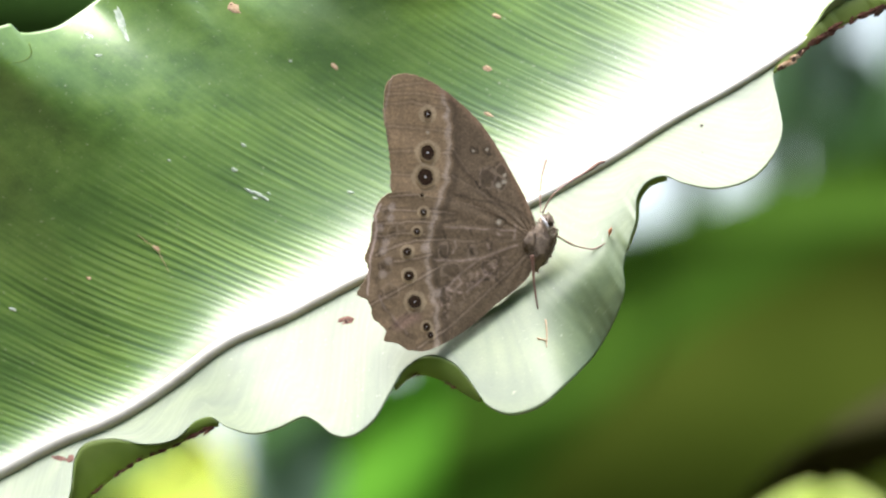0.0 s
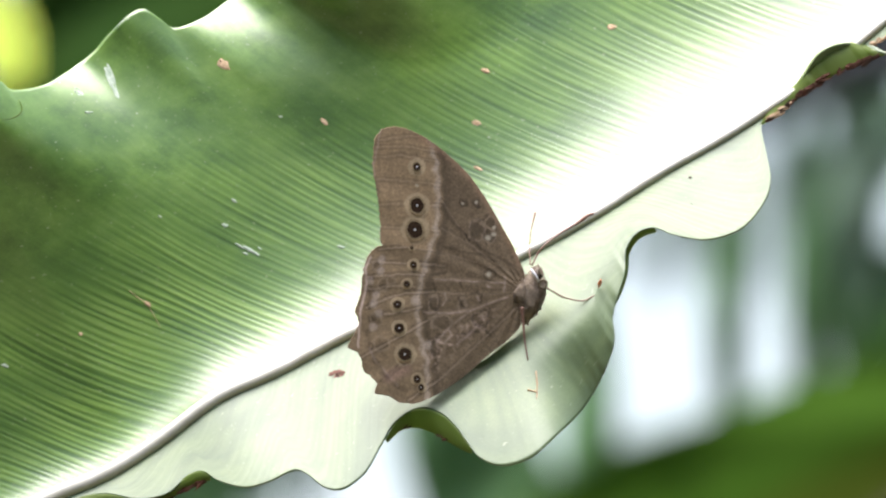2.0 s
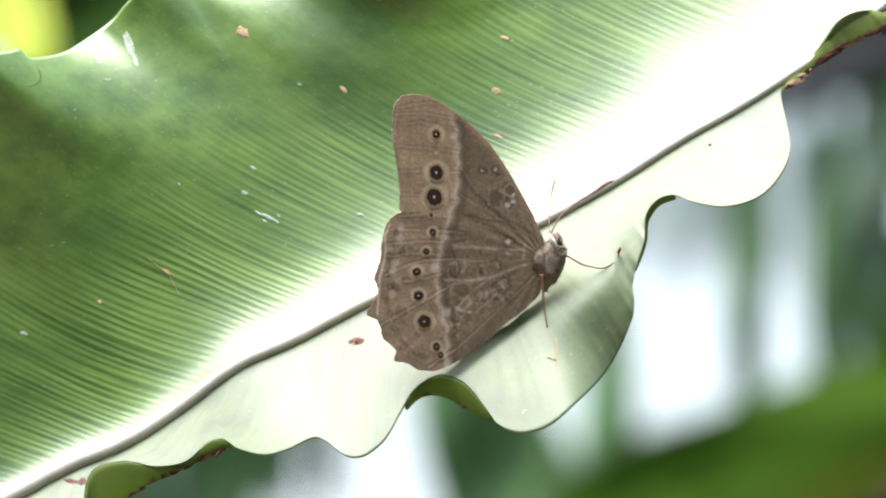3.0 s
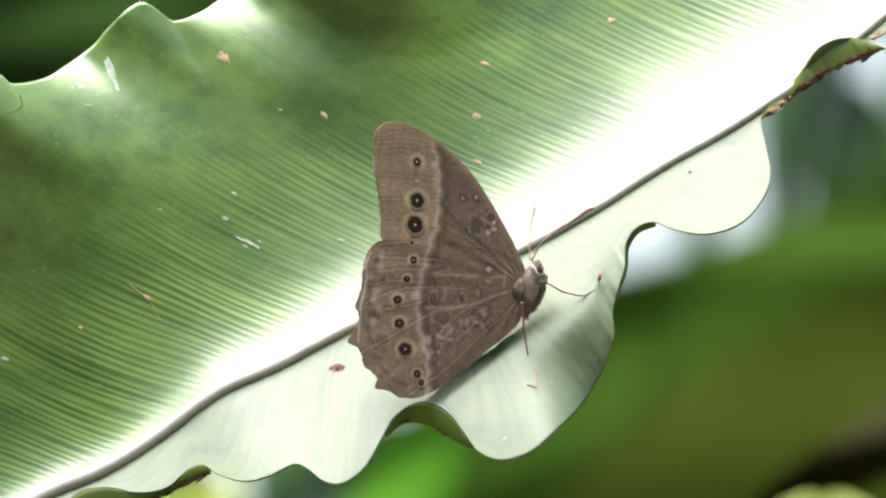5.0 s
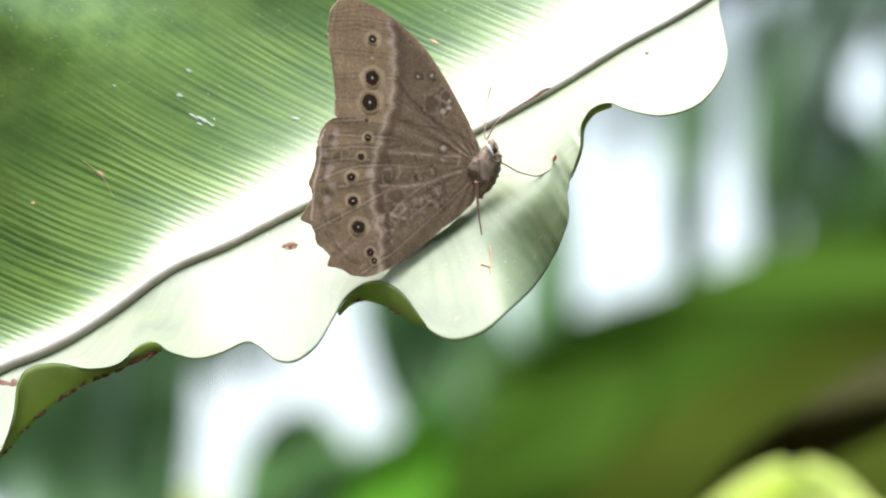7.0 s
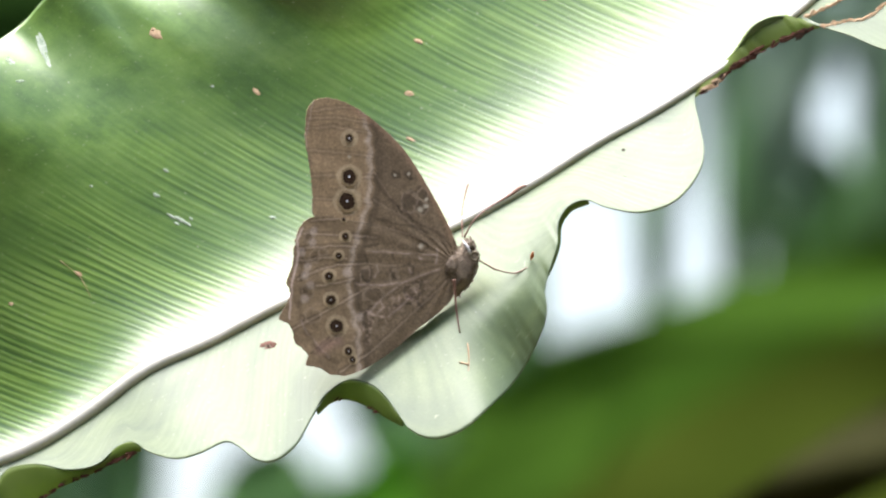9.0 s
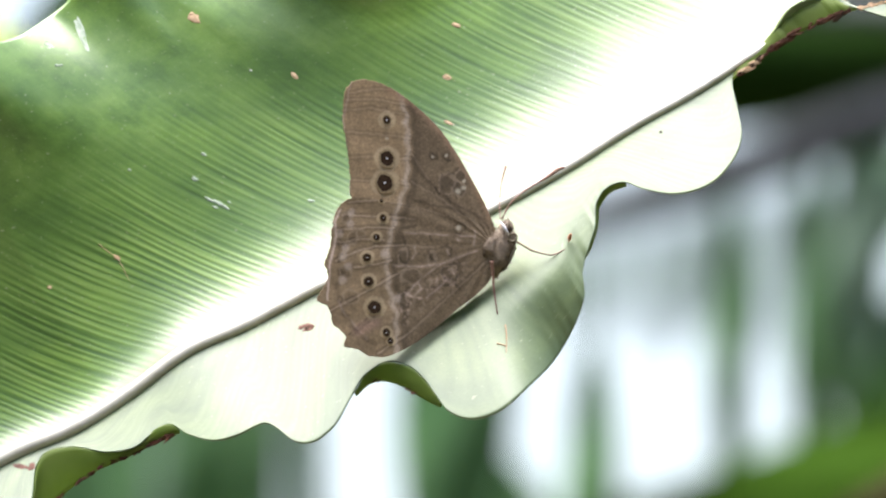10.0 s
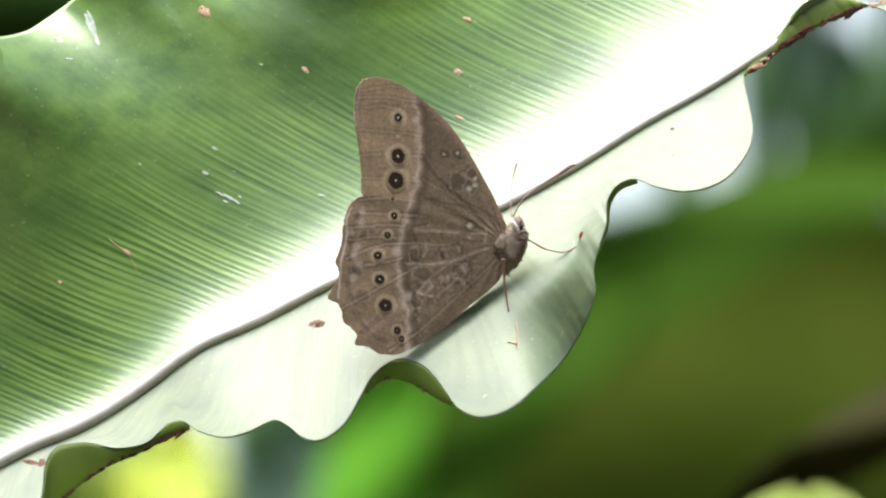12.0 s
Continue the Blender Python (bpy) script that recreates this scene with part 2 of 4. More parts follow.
SHANK = plain("leg_horn", (0.14, 0.07, 0.05), (0.24, 0.14, 0.10), 2500, 0.5, 0.4)
LIMB = plain("olive_limb", (0.10, 0.082, 0.052), (0.20, 0.165, 0.11), 2500, 0.6, 0.3)
EYE = plain("compound_eye", (0.02, 0.012, 0.01), (0.05, 0.03, 0.02), 3000, 0.2, 0.6)
AMBER = plain("amber_tarsus", (0.45, 0.12, 0.04), (0.55, 0.18, 0.07), 3000, 0.6, 0.3)


def foliage(name, a, b):
    return leafy(name, a, b, 9, 0.9, 0.03, 0.25)


# shade on the overhead palm leaves is put into this dark green
DEEP_SHADE = foliage("shade_dark_foliage", (0.011, 0.032, 0.005), (0.022, 0.048, 0.009))
OLIVE = foliage("olive_foliage", (0.026, 0.042, 0.003), (0.040, 0.058, 0.006))
GREEN = foliage("green_foliage", (0.026, 0.066, 0.005), (0.040, 0.088, 0.009))
FRESH = foliage("fresh_foliage", (0.050, 0.165, 0.011), (0.074, 0.21, 0.017))
# lighter copy of the olive: colour makes up for shade on the lower leaf
BRIGHT_OLIVE = foliage("brightened_olive_foliage", (0.030, 0.052, 0.004), (0.044, 0.066, 0.007))
# dark brown that imitates a shaded hollow above the lime frond
HOLLOW_SHADE = foliage("hollow_shade_brown", (0.017, 0.018, 0.005), (0.025, 0.025, 0.008))
MEADOW = foliage("meadow_foliage", (0.06, 0.10, 0.015), (0.09, 0.13, 0.025))
# blue-green greyed in the colour itself, to look like mist
TEAL = foliage("teal_foliage", (0.09, 0.155, 0.10), (0.14, 0.21, 0.145))
JADE = foliage("jade_foliage", (0.07, 0.15, 0.06), (0.11, 0.20, 0.09))
THICKET = foliage("thicket_foliage", (0.036, 0.088, 0.026), (0.060, 0.125, 0.042))
# haze and blurred sky are mixed into this paler leaf colour
HAZE_TINT = foliage("haze_tinted_foliage", (0.12, 0.19, 0.13), (0.19, 0.26, 0.19))
# the lime leaves' sunlit brightness is part of this base colour
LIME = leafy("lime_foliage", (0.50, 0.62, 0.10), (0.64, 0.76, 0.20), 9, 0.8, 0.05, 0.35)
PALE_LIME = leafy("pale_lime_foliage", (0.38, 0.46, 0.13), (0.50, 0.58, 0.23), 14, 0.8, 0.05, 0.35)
BARK = plain("grey_bark", (0.05, 0.055, 0.055), (0.10, 0.105, 0.105), 30, 0.9, 0.2, 0.004)
PALE_BARK = plain("pale_grey_bark", (0.026, 0.029, 0.031), (0.042, 0.046, 0.049), 30, 0.9, 0.2, 0.004)
SOIL = plain("forest_soil", (0.03, 0.028, 0.018), (0.07, 0.06, 0.035), 2, 0.95, 0.1, 0.02)
RING_GREEN = plain("unseen_ring_foliage", (0.012, 0.030, 0.010), (0.04, 0.075, 0.022), 1.5, 0.8, 0.2, 0.1)


# ---- helpers for shapes ----
def link(name, bm, mat, parent=None, label="", smooth=True):
    """One bmesh as one mesh object, in BASE or under its thing."""
    me = bpy.data.meshes.new(name)
    bm.normal_update()
    bm.to_mesh(me)
    bm.free()
    for one in (mat if isinstance(mat, (list, tuple)) else [mat]):
        me.materials.append(one)
    me.polygons.foreach_set("use_smooth", [smooth] * len(me.polygons))
    ob = new(name, me)
    if parent is not None:
        ob.parent = parent
    if label:
        ob["label"] = label
    return ob


def part(name, bm, mat, parent, label="", smooth=True):
    return link(name, bm, mat, parent, label, smooth)


def thing(name, label, category, at=BASE, group="", kind=""):
    ob = new(name)
    ob.matrix_world = at
    return tagged(ob, label, category, group, kind)


def spline(points, n):
    """n points, evenly by parameter, on the smooth curve through the control points."""
    p = np.array(points, float)
    knots = np.r_[0, np.cumsum(np.linalg.norm(np.diff(p, axis=0), axis=1) ** 0.5)]
    d = np.empty_like(p)
    h = np.diff(knots)[:, None]
    s = np.diff(p, axis=0) / h
    d[1:-1] = (s[:-1] * h[1:] + s[1:] * h[:-1]) / (h[:-1] + h[1:])
    d[0], d[-1] = s[0], s[-1]
    u = np.linspace(0, knots[-1], n)
    i = np.clip(np.searchsorted(knots, u) - 1, 0, len(p) - 2)
    w = ((u - knots[i])[:, None]) / h[i]
    return ((1 + 2 * w) * (1 - w) ** 2 * p[i] + w * (1 - w) ** 2 * h[i] * d[i]
            + w * w * (3 - 2 * w) * p[i + 1] + w * w * (w - 1) * h[i] * d[i + 1])


def grid(rows, uv=None):
    """A quad sheet through rows of points in millimetres, with a UV in millimetres."""
    a = np.asarray(rows, float)
    n, k = a.shape[:2]
    bm = bmesh.new()
    vs = [bm.verts.new(v) for v in a.reshape(-1, 3) / 1000]
    layer = bm.loops.layers.uv.new("UVMap") if uv is not None else None
    flat = None if uv is None else np.asarray(uv).reshape(-1, 2)
    for i in range(n - 1):
        for j in range(k - 1):
            q = (i * k + j, i * k + j + 1, (i + 1) * k + j + 1, (i + 1) * k + j)
            f = bm.faces.new([vs[c] for c in q])
            if layer:
                for loop, c in zip(f.loops, q):
                    loop[layer].uv = flat[c]
    return bm


def rod(points, radii, sides=8, n=24, bm=None):
    """A round stalk along a smooth curve in millimetres, its thickness running through the radii."""
    c = spline(points, n) / 1000
    r = np.interp(np.linspace(0, 1, n), np.linspace(0, 1, len(radii)), radii) / 1000
    bm = bm or bmesh.new()
    rings = []
    for i in range(n):
        way = Vector(c[min(i + 1, n - 1)] - c[max(i - 1, 0)]).normalized()
        side = way.cross(Vector((0.13, 1, 0.21))).normalized()
        up = side.cross(way)
        rings.append([bm.verts.new(Vector(c[i]) + float(r[i]) * (math.cos(a) * side + math.sin(a) * up))
                      for a in np.linspace(0, 2 * math.pi, sides, endpoint=False)])
    for a, b in zip(rings, rings[1:]):
        for j in range(sides):
            bm.faces.new((a[j], a[(j + 1) % sides], b[(j + 1) % sides], b[j]))
    bm.faces.new(rings[0][::-1])
    bm.faces.new(rings[-1])
    return bm


def blob(centre, size, turn=0.0, rough=0.0, seed=0, bm=None, cuts=3):
    """A rounded, uneven lump: centre and half sizes in millimetres, turned in the plane of the wing."""
    bm = bm or bmesh.new()
    made = bmesh.ops.create_icosphere(bm, subdivisions=cuts, radius=1.0)["verts"]
    m = Matrix.Translation(Vector(centre) / 1000) @ Matrix.Rotation(radians(turn), 4, "Y")
    for v in made:
        k = 1 + rough * noise.noise(v.co * 2.7 + Vector((seed * 3.1, 0, 0))) + rough * 0.6 * noise.noise(v.co * 8 + Vector((0, seed, 0)))
        v.co = m @ Vector([v.co[i] * size[i] * k / 1000 for i in range(3)])
    return bm


def furry(centre, size, turn, seed, count):
    """A rounded lump with short hairs all over."""
    bm = blob(centre, size, turn, 0.3, seed)
    rng = random.Random(seed)
    c = Vector(centre) / 1000
    verts = [v.co.copy() for v in bm.verts]
    for _ in range(count):
        root = rng.choice(verts)
        out = (root - c).normalized()
        way = (out + Vector((rng.uniform(-0.5, 0.5), rng.uniform(-0.5, 0.5), rng.uniform(-0.9, 0.1)))).normalized()
        side = way.cross(Vector((0.3, 0.8, 0.5))).normalized() * 0.00004
        long = rng.uniform(0.0003, 0.0006)
        a, b = bm.verts.new(root - side), bm.verts.new(root + side)
        d = bm.verts.new(root + way.cross(side).normalized() * 0.00004)
        e = bm.verts.new(root + way * long)
        for q in ((a, b, e), (b, d, e), (d, a, e)):
            bm.faces.new(q)
    return bm


# ---- the fern frond ----
AXIS = np.array((0.86, 0.51))
MIDRIB = [(-78.2, -38.43), (-69.91, -34.87), (-64.94, -32.64), (-56.66, -28.33), (-48.38, -24.93), (-40.09, -19.8), (-31.81, -13.75), (-23.52, -10.11), (-11.93, -4.22), (1.33, 1.33), (12.92, 6.88), (23.36, 12.51), (34.46, 19.38), (42.74, 23.94), (48.95, 27.83), (57.65, 33.63), (67.59, 41.67), (80.85, 52.27), (101.55, 69.25)]
UPPER_EDGE = [(-127.9, -3.23), (-108.02, 5.05), (-92.28, 15.82), (-77.37, 26.59), (-69.91, 31.56), (-64.94, 32.72), (-63.45, 33.05), (-62.29, 31.89), (-57.32, 32.55), (-54.01, 34.54), (-49.87, 37.69), (-48.21, 39.68), (-44.23, 43.32), (-42.58, 43.82), (-39.93, 42.16), (-38.27, 41), (-34.13, 42.33), (-30.81, 44.65), (-27.67, 46.88), (-18.55, 51.85), (-6.96, 55.17), (5.47, 63.87), (17.89, 69.66), (30.32, 79.6), (42.74, 86.23), (59.31, 98.66), (84.16, 115.22)]
LOWER_EDGE = [(-78.2, -53.76), (-63.29, -49.62), (-58.32, -44.23), (-56, -40.09), (-54.5, -35.37), (-53.92, -30.57), (-52.52, -28.58), (-48.38, -27.75), (-43.41, -28.58), (-39.26, -27.83), (-35.95, -25.1), (-33.88, -24.6), (-31.81, -25.93), (-27.67, -27), (-24.35, -26.26), (-20.21, -24.52), (-18.39, -25.26), (-16.07, -27.09), (-13.58, -27.42), (-10.27, -25.18), (-7.79, -21.04), (-5.72, -17.73), (-1.99, -15.57), (1.33, -16.48), (3.81, -18.97), (6.3, -22.61), (9.61, -24.1)] + [(13.75, -23.11), (17.89, -19.8), (22.03, -15.66), (25.35, -9.86), (26.59, -5.72), (26.34, -2.4), (27.17, 0.91), (28.16, 4.22), (28.33, 7.54), (29.9, 9.86), (32.39, 10.69), (35.29, 9.61), (40.26, 8.86), (45.23, 10.44), (48.54, 14.16), (49.62, 17.48), (49.04, 21.62), (48.38, 25.76), (49.78, 28.66), (53.51, 31.56), (57.24, 36.53), (61.13, 37.77), (66.1, 36.28), (71.07, 34.62), (76.7, 32.39), (83.33, 33.22), (90.79, 41.5), (104.04, 50.61), (117.29, 62.21)]
ACROSS = 560
HALF_WIDTH = 30.0


def by_axis(curve, s):
    """The curve's point at each distance s along the frond's axis."""
    c = spline(curve, 1500)
    a = np.maximum.accumulate(c @ AXIS + np.arange(1500) * 1e-6)
    return np.stack([np.interp(s, a, c[:, 0]), np.interp(s, a, c[:, 1])], 1)


S_AXIS = np.linspace(-78.0, 118.0, ACROSS)
RIB_AT = by_axis(MIDRIB, S_AXIS)
HIGH_AT = by_axis(UPPER_EDGE, S_AXIS)
LOW_AT = by_axis(LOWER_EDGE, S_AXIS)
# the raised half follows its margin's ripples only near the margin
HIGH_MEAN = np.stack([np.convolve(np.pad(HIGH_AT[:, i], 20, "edge"), np.ones(41) / 41, "valid") for i in (0, 1)], 1)


# where along the frond the raised margin leans back (+) or over (-), in millimetres
LEAN_AT = (-80, -50, -44, -36, -27, -18, -10, -2, 4, 9, 14, 21, 30, 45, 70, 118)
LEAN_BY = (0, -2, -5, 0, 5, 1, 1, 6, 4, -8, -10, -6, -2, 2, -1, 0)


def wall_depth(s, v, a):
    """Depth of the raised half: a floor by the midrib that curves up into a wall with a rippled margin."""
    d = a * v
    floor = np.interp(s, (-80, -48, -34, -14, 20, 118), (2.7, 3.5, 5.4, 8.2, 12.0, 25.0))
    y = 1.2 * floor * (1 - np.exp(-d / floor)) + 0.08 * d
    lean = np.convolve(np.pad(np.interp(s - 22 * (1 - v), LEAN_AT, LEAN_BY), 4, "edge"), np.ones(9) / 9, "valid")
    y += np.clip((v - 0.5) / 0.5, 0, 1) ** 2.6 * np.maximum(lean, 0)
    y += np.clip((v - 0.56) / 0.44, 0, 1) ** 1.8 * np.minimum(lean, 0)
    y -= 5.5 * np.exp(-((s + 47) / 14) ** 2 - ((v - 0.9) / 0.4) ** 2)
    y += np.clip((v - 0.2) / 0.8, 0, 1) * 0.9 * np.sin(s * 0.13 + 2.4 * v + 1.0)
    return y


def shelf_depth(v, a):
    """Depth of the lower half: it runs out towards the lens and hangs over at its ruffled margin."""
    curl = np.interp(S_AXIS, (-78, -6, 2, 11, 20, 28, 40, 118), (0.1, 0.1, 0.08, 0.12, 0.14, 0.12, 0.1, 0.12))
    curl = np.convolve(np.pad(curl, 14, "edge"), np.ones(29) / 29, "valid")
    turn = np.interp(S_AXIS, (-1, 4, 8, 13, 19, 25, 29), (0, 0.02, 0.36, 0.86, 0.70, 0.2, 0))
    turn = np.convolve(np.pad(turn, 6, "edge"), np.ones(13) / 13, "valid")
    past = v - np.interp(S_AXIS, (8, 22), (0.57, 0.66))
    far = a * v / 28
    return -a * (0.80 * v - 0.75 * curl * v * far ** 2.2 - turn * 0.5 * (past + np.sqrt(past * past + 0.006))) - 0.5 * far + np.interp(S_AXIS, (8, 13, 27, 32), (0.01, 0.09, 0.09, 0.01)) * v ** 5 * np.sin(S_AXIS * 3.6 + 1.9 * np.sin(S_AXIS * 0.9)) * (1 + 0.6 * np.sin(S_AXIS * 1.7))


SHEETS = []


def rest_on(x, z):
    """Depth of the frond's face at a place."""
    best = min(((np.hypot(p[:, 0] - x, p[:, 2] - z)) for p in SHEETS), key=lambda d: d.min())
    sheet = [p for p in SHEETS if np.hypot(p[:, 0] - x, p[:, 2] - z).min() == best.min()][0]
    return float(sheet[int(best.argmin()), 1])


def folded_margin(frond, top, bottom, back, bits=()):
    """A strip of margin that folds under and shows the leaf's pale underside, its edge eaten and browned in places."""
    n = 60
    a, b = spline(top, n), spline(bottom, n)
    depth = np.array([rest_on(x, z) for x, z in a])
    depth = np.convolve(np.r_[[depth[0]] * 9, depth, [depth[-1]] * 9], np.ones(19) / 19, "valid")
    rows = []
    for v in np.linspace(0, 1, 9):
        p = a * (1 - v) + b * v
        y = depth + 0.45 + back * v - 0.3 * math.sin(v * math.pi)
        rows.append(np.stack([p[:, 0], y, p[:, 1]], 1))
    fold = part("folded_margin", grid(rows), UNDER, frond, "dull green underside of the folded margin")
    mod = fold.modifiers.new("thickness", "SOLIDIFY")
    mod.thickness = 0.0003
    rng = random.Random(len(top) * 7)
    for start, end, size, mat, label in bits:
        bm = bmesh.new()
        for i in range(int((end - start) * 70)):
            t = rng.uniform(start, end)
            k = min(int(t * (n - 1)), n - 1)
            x, y, z = rows[-1][k]
            r = size * rng.uniform(0.45, 1.2)
            blob((x + rng.uniform(-0.25, 0.25), y - 0.45, z + rng.choice((-0.1, 0.0, 0.3, 0.5, 1.0)) * size), (r * rng.uniform(0.8, 2.3), 0.1, r * rng.uniform(0.25, 0.7)), -30 + rng.uniform(-25, 25), 0.7, i, bm, 2)
        part("withered_edge", bm, mat, frond, label, False)


def blemish(frond, x, z, long, wide, turn, mat, name="blemish"):
    """A thin crusty spot lying on the blade."""
    bm = bmesh.new()
    rng = random.Random(int(x * 31 + z * 17))
    n = 14
    c, s = math.cos(radians(turn)), math.sin(radians(turn))
    rings = []
    for k, rise in ((1.0, 0.01), (0.75, 0.05), (0.3, 0.07)):
        ring = []
        for i in range(n):
            a = 2 * math.pi * i / n
            r = k * (1 + rng.uniform(-0.22, 0.22))
            u, w = long * r * math.cos(a), wide * r * math.sin(a)
            px, pz = x + u * c - w * s, z + u * s + w * c
            ring.append(bm.verts.new(Vector((px, rest_on(px, pz) - rise, pz)) / 1000))
        rings.append(ring)
    for a, b in zip(rings, rings[1:]):
        for i in range(n):
            bm.faces.new((a[i], a[(i + 1) % n], b[(i + 1) % n], b[i]))
    bm.faces.new(rings[-1])
    return part(name, bm, mat, frond)


def build_frond():
    frond = thing("fern_frond", "glossy green fern frond with ruffled margin, dark midrib and browned edge", "fern leaf")
    # the raised half
    v = np.linspace(0, 1, 110)
    a = np.linalg.norm(HIGH_MEAN - RIB_AT, axis=1)
    rows, uv = [], []
    for k in v:
        p = RIB_AT * (1 - k) + (HIGH_MEAN + (HIGH_AT - HIGH_MEAN) * k ** 5) * k
        y = wall_depth(S_AXIS, k, a)
        rows.append(np.stack([p[:, 0], y, p[:, 1]], 1))
        d = a * k
        uv.append(np.stack([S_AXIS + 0.9 * d - 0.0062 * d * d, d], 1))
    upper = part("upper_blade", grid(rows, uv), LEAF, frond)
    SHEETS.append(np.array(rows).reshape(-1, 3))
    # the lower half
    v = np.linspace(0, 1, 60)
    a = np.linalg.norm(LOW_AT - RIB_AT, axis=1)
    rows, uv = [], []
    for k in v:
        p = RIB_AT * (1 - k) + LOW_AT * k
        y = shelf_depth(k, a)
        rows.append(np.stack([p[:, 0], y, p[:, 1]], 1))
        uv.append(np.stack([S_AXIS + np.interp(S_AXIS, (-15, 25), (0.5, -0.45)) * HALF_WIDTH * k, -HALF_WIDTH * k + 0 * S_AXIS], 1))
    sheet = grid(rows[::-1], uv[::-1])
    torn_over, torn_under = np.array([(64.75, 37.61), (65.99, 38.11), (68.23, 39.09), (70.05, 40.08), (73.19, 41.56), (77.33, 43.38)]), np.array([(64.75, 37.61), (65.41, 36.95), (67.14, 36.12), (70.45, 36.77), (73.85, 37.35), (76.33, 39.49), (77.33, 43.38)])
    gone = []
    for face in sheet.faces:
        c = face.calc_center_median() * 1000
        if torn_over[0, 0] < c.x < torn_over[-1, 0] and np.interp(c.x, torn_under[:, 0], torn_under[:, 1]) < c.z < np.interp(c.x, torn_over[:, 0], torn_over[:, 1]):
            gone.append(face)
    bmesh.ops.delete(sheet, geom=gone, context="FACES")
    lower = part("lower_blade", sheet, LEAF_SHEEN, frond)
    SHEETS.append(np.array(rows).reshape(-1, 3))
    for ob in (upper, lower):
        mod = ob.modifiers.new("thickness", "SOLIDIFY")
        mod.thickness, mod.offset = 0.00022, -1
    # the midrib, a shallow rounded ridge
    c = [(x, -0.3, z) for x, z in by_axis(MIDRIB, np.linspace(-77, 117, 60))]
    part("midrib", rod(c, [1.25, 1.0, 0.75, 0.6, 0.55], 12, 200), RIB, frond, "grey-brown rounded midrib")
    part("stalk", rod([(-78, 0, -37), (-150, 20, -90), (-330, 90, -420), (-430, 160, -1100), (-440, 190, -1840)], [1.3, 3, 6, 9, 12], 12, 60), RIB, frond, "green-brown stalk")
    folded_margin(frond, [(-55.66, -40.09), (-54.34, -35.37), (-53.84, -30.73), (-52.52, -28.66), (-48.38, -27.83), (-43.41, -28.66), (-39.26, -27.92), (-35.95, -25.18), (-33.88, -24.68), (-32.8, -25.43)],
                  [(-59.97, -45.06), (-55.66, -40.67), (-53.35, -38.02), (-49.62, -34.54), (-45.48, -31.56), (-40.92, -29.41), (-37.61, -27.75), (-35.54, -26.76), (-33.88, -26.01), (-32.8, -25.68)], 0.4,
                  bits=[(0.1, 0.62, 0.36, WITHERED, "brown eaten edge"), (0.6, 0.98, 0.62, WITHERED, "brown eaten edge")])
    folded_margin(frond, [(-7.12, -20.13), (-5.72, -17.81), (-3.89, -16.24), (-1.99, -15.66), (1.33, -16.57), (3.81, -19.05), (5.63, -21.79)],
                  [(-7.04, -20.46), (-5.14, -18.8), (-3.23, -18.31), (-0.75, -18.8), (1.74, -20.13), (3.98, -21.45), (5.63, -22.12)], 0.8,
                  bits=[(0.2, 0.3, 0.4, WITHERED, "brown fleck"), (0.6, 0.72, 0.35, WITHERED, "brown fleck")])
    folded_margin(frond, [(26.01, -0.41), (26.51, 0.91), (27.5, 4.22), (27.67, 7.7), (29.49, 10.19), (32.64, 10.77)],
                  [(26.51, -0.5), (27.25, 0.91), (28.33, 4.06), (28.66, 7.04), (30.23, 9.28), (32.8, 10.35)], 1.0)
    folded_margin(frond, [(48.38, 25.6), (49.78, 28.58), (53.51, 31.48), (57.24, 36.45), (61.13, 37.69), (66.1, 36.2)],
                  [(49.04, 26.09), (51.44, 27.75), (54.75, 30.4), (59.31, 33.05), (64.94, 35.37), (66.76, 36.03)], -1.0,
                  bits=[(0.02, 0.1, 0.5, WITHERED, "dark brown eaten edge"), (0.06, 0.32, 0.42, SCAR, "pink-brown dried edge"), (0.14, 0.3, 0.4, HOLE, "blackened edge"), (0.3, 0.9, 0.52, WITHERED, "dark brown eaten edge"), (0.76, 0.9, 0.5, HOLE, "blackened edge")])
    spots = [
        ([(-15.99, 26.92)], 0.7, 0.35, -40, SCAR), ([(6.54, 26.59)], 0.65, 0.4, -10, SCAR), ([(7.95, 34.29)], 0.7, 0.35, -20, SCAR),
        ([(-30.81, 35.45)], 1.1, 0.7, -35, SCAR), ([(-42.08, 0.08)], 0.55, 0.3, -40, SCAR), ([(-52.02, -4.31)], 0.35, 0.25, 0, SCAR),
        ([(26.59, 40.67)], 0.7, 0.4, 0, SCAR), ([(6.71, 19.8)], 0.8, 0.25, -20, SCAR), ([(-14.25, -10.35)], 1.25, 0.55, 5, SORE),
        ([(-56.24, -30.65)], 1.2, 0.35, -10, SORE), ([(-54.59, -30.73)], 0.6, 0.5, 60, SORE),
    ]
    for at, long, wide, turn, mat in spots:
        blemish(frond, *at[0], long, wide, turn, mat)
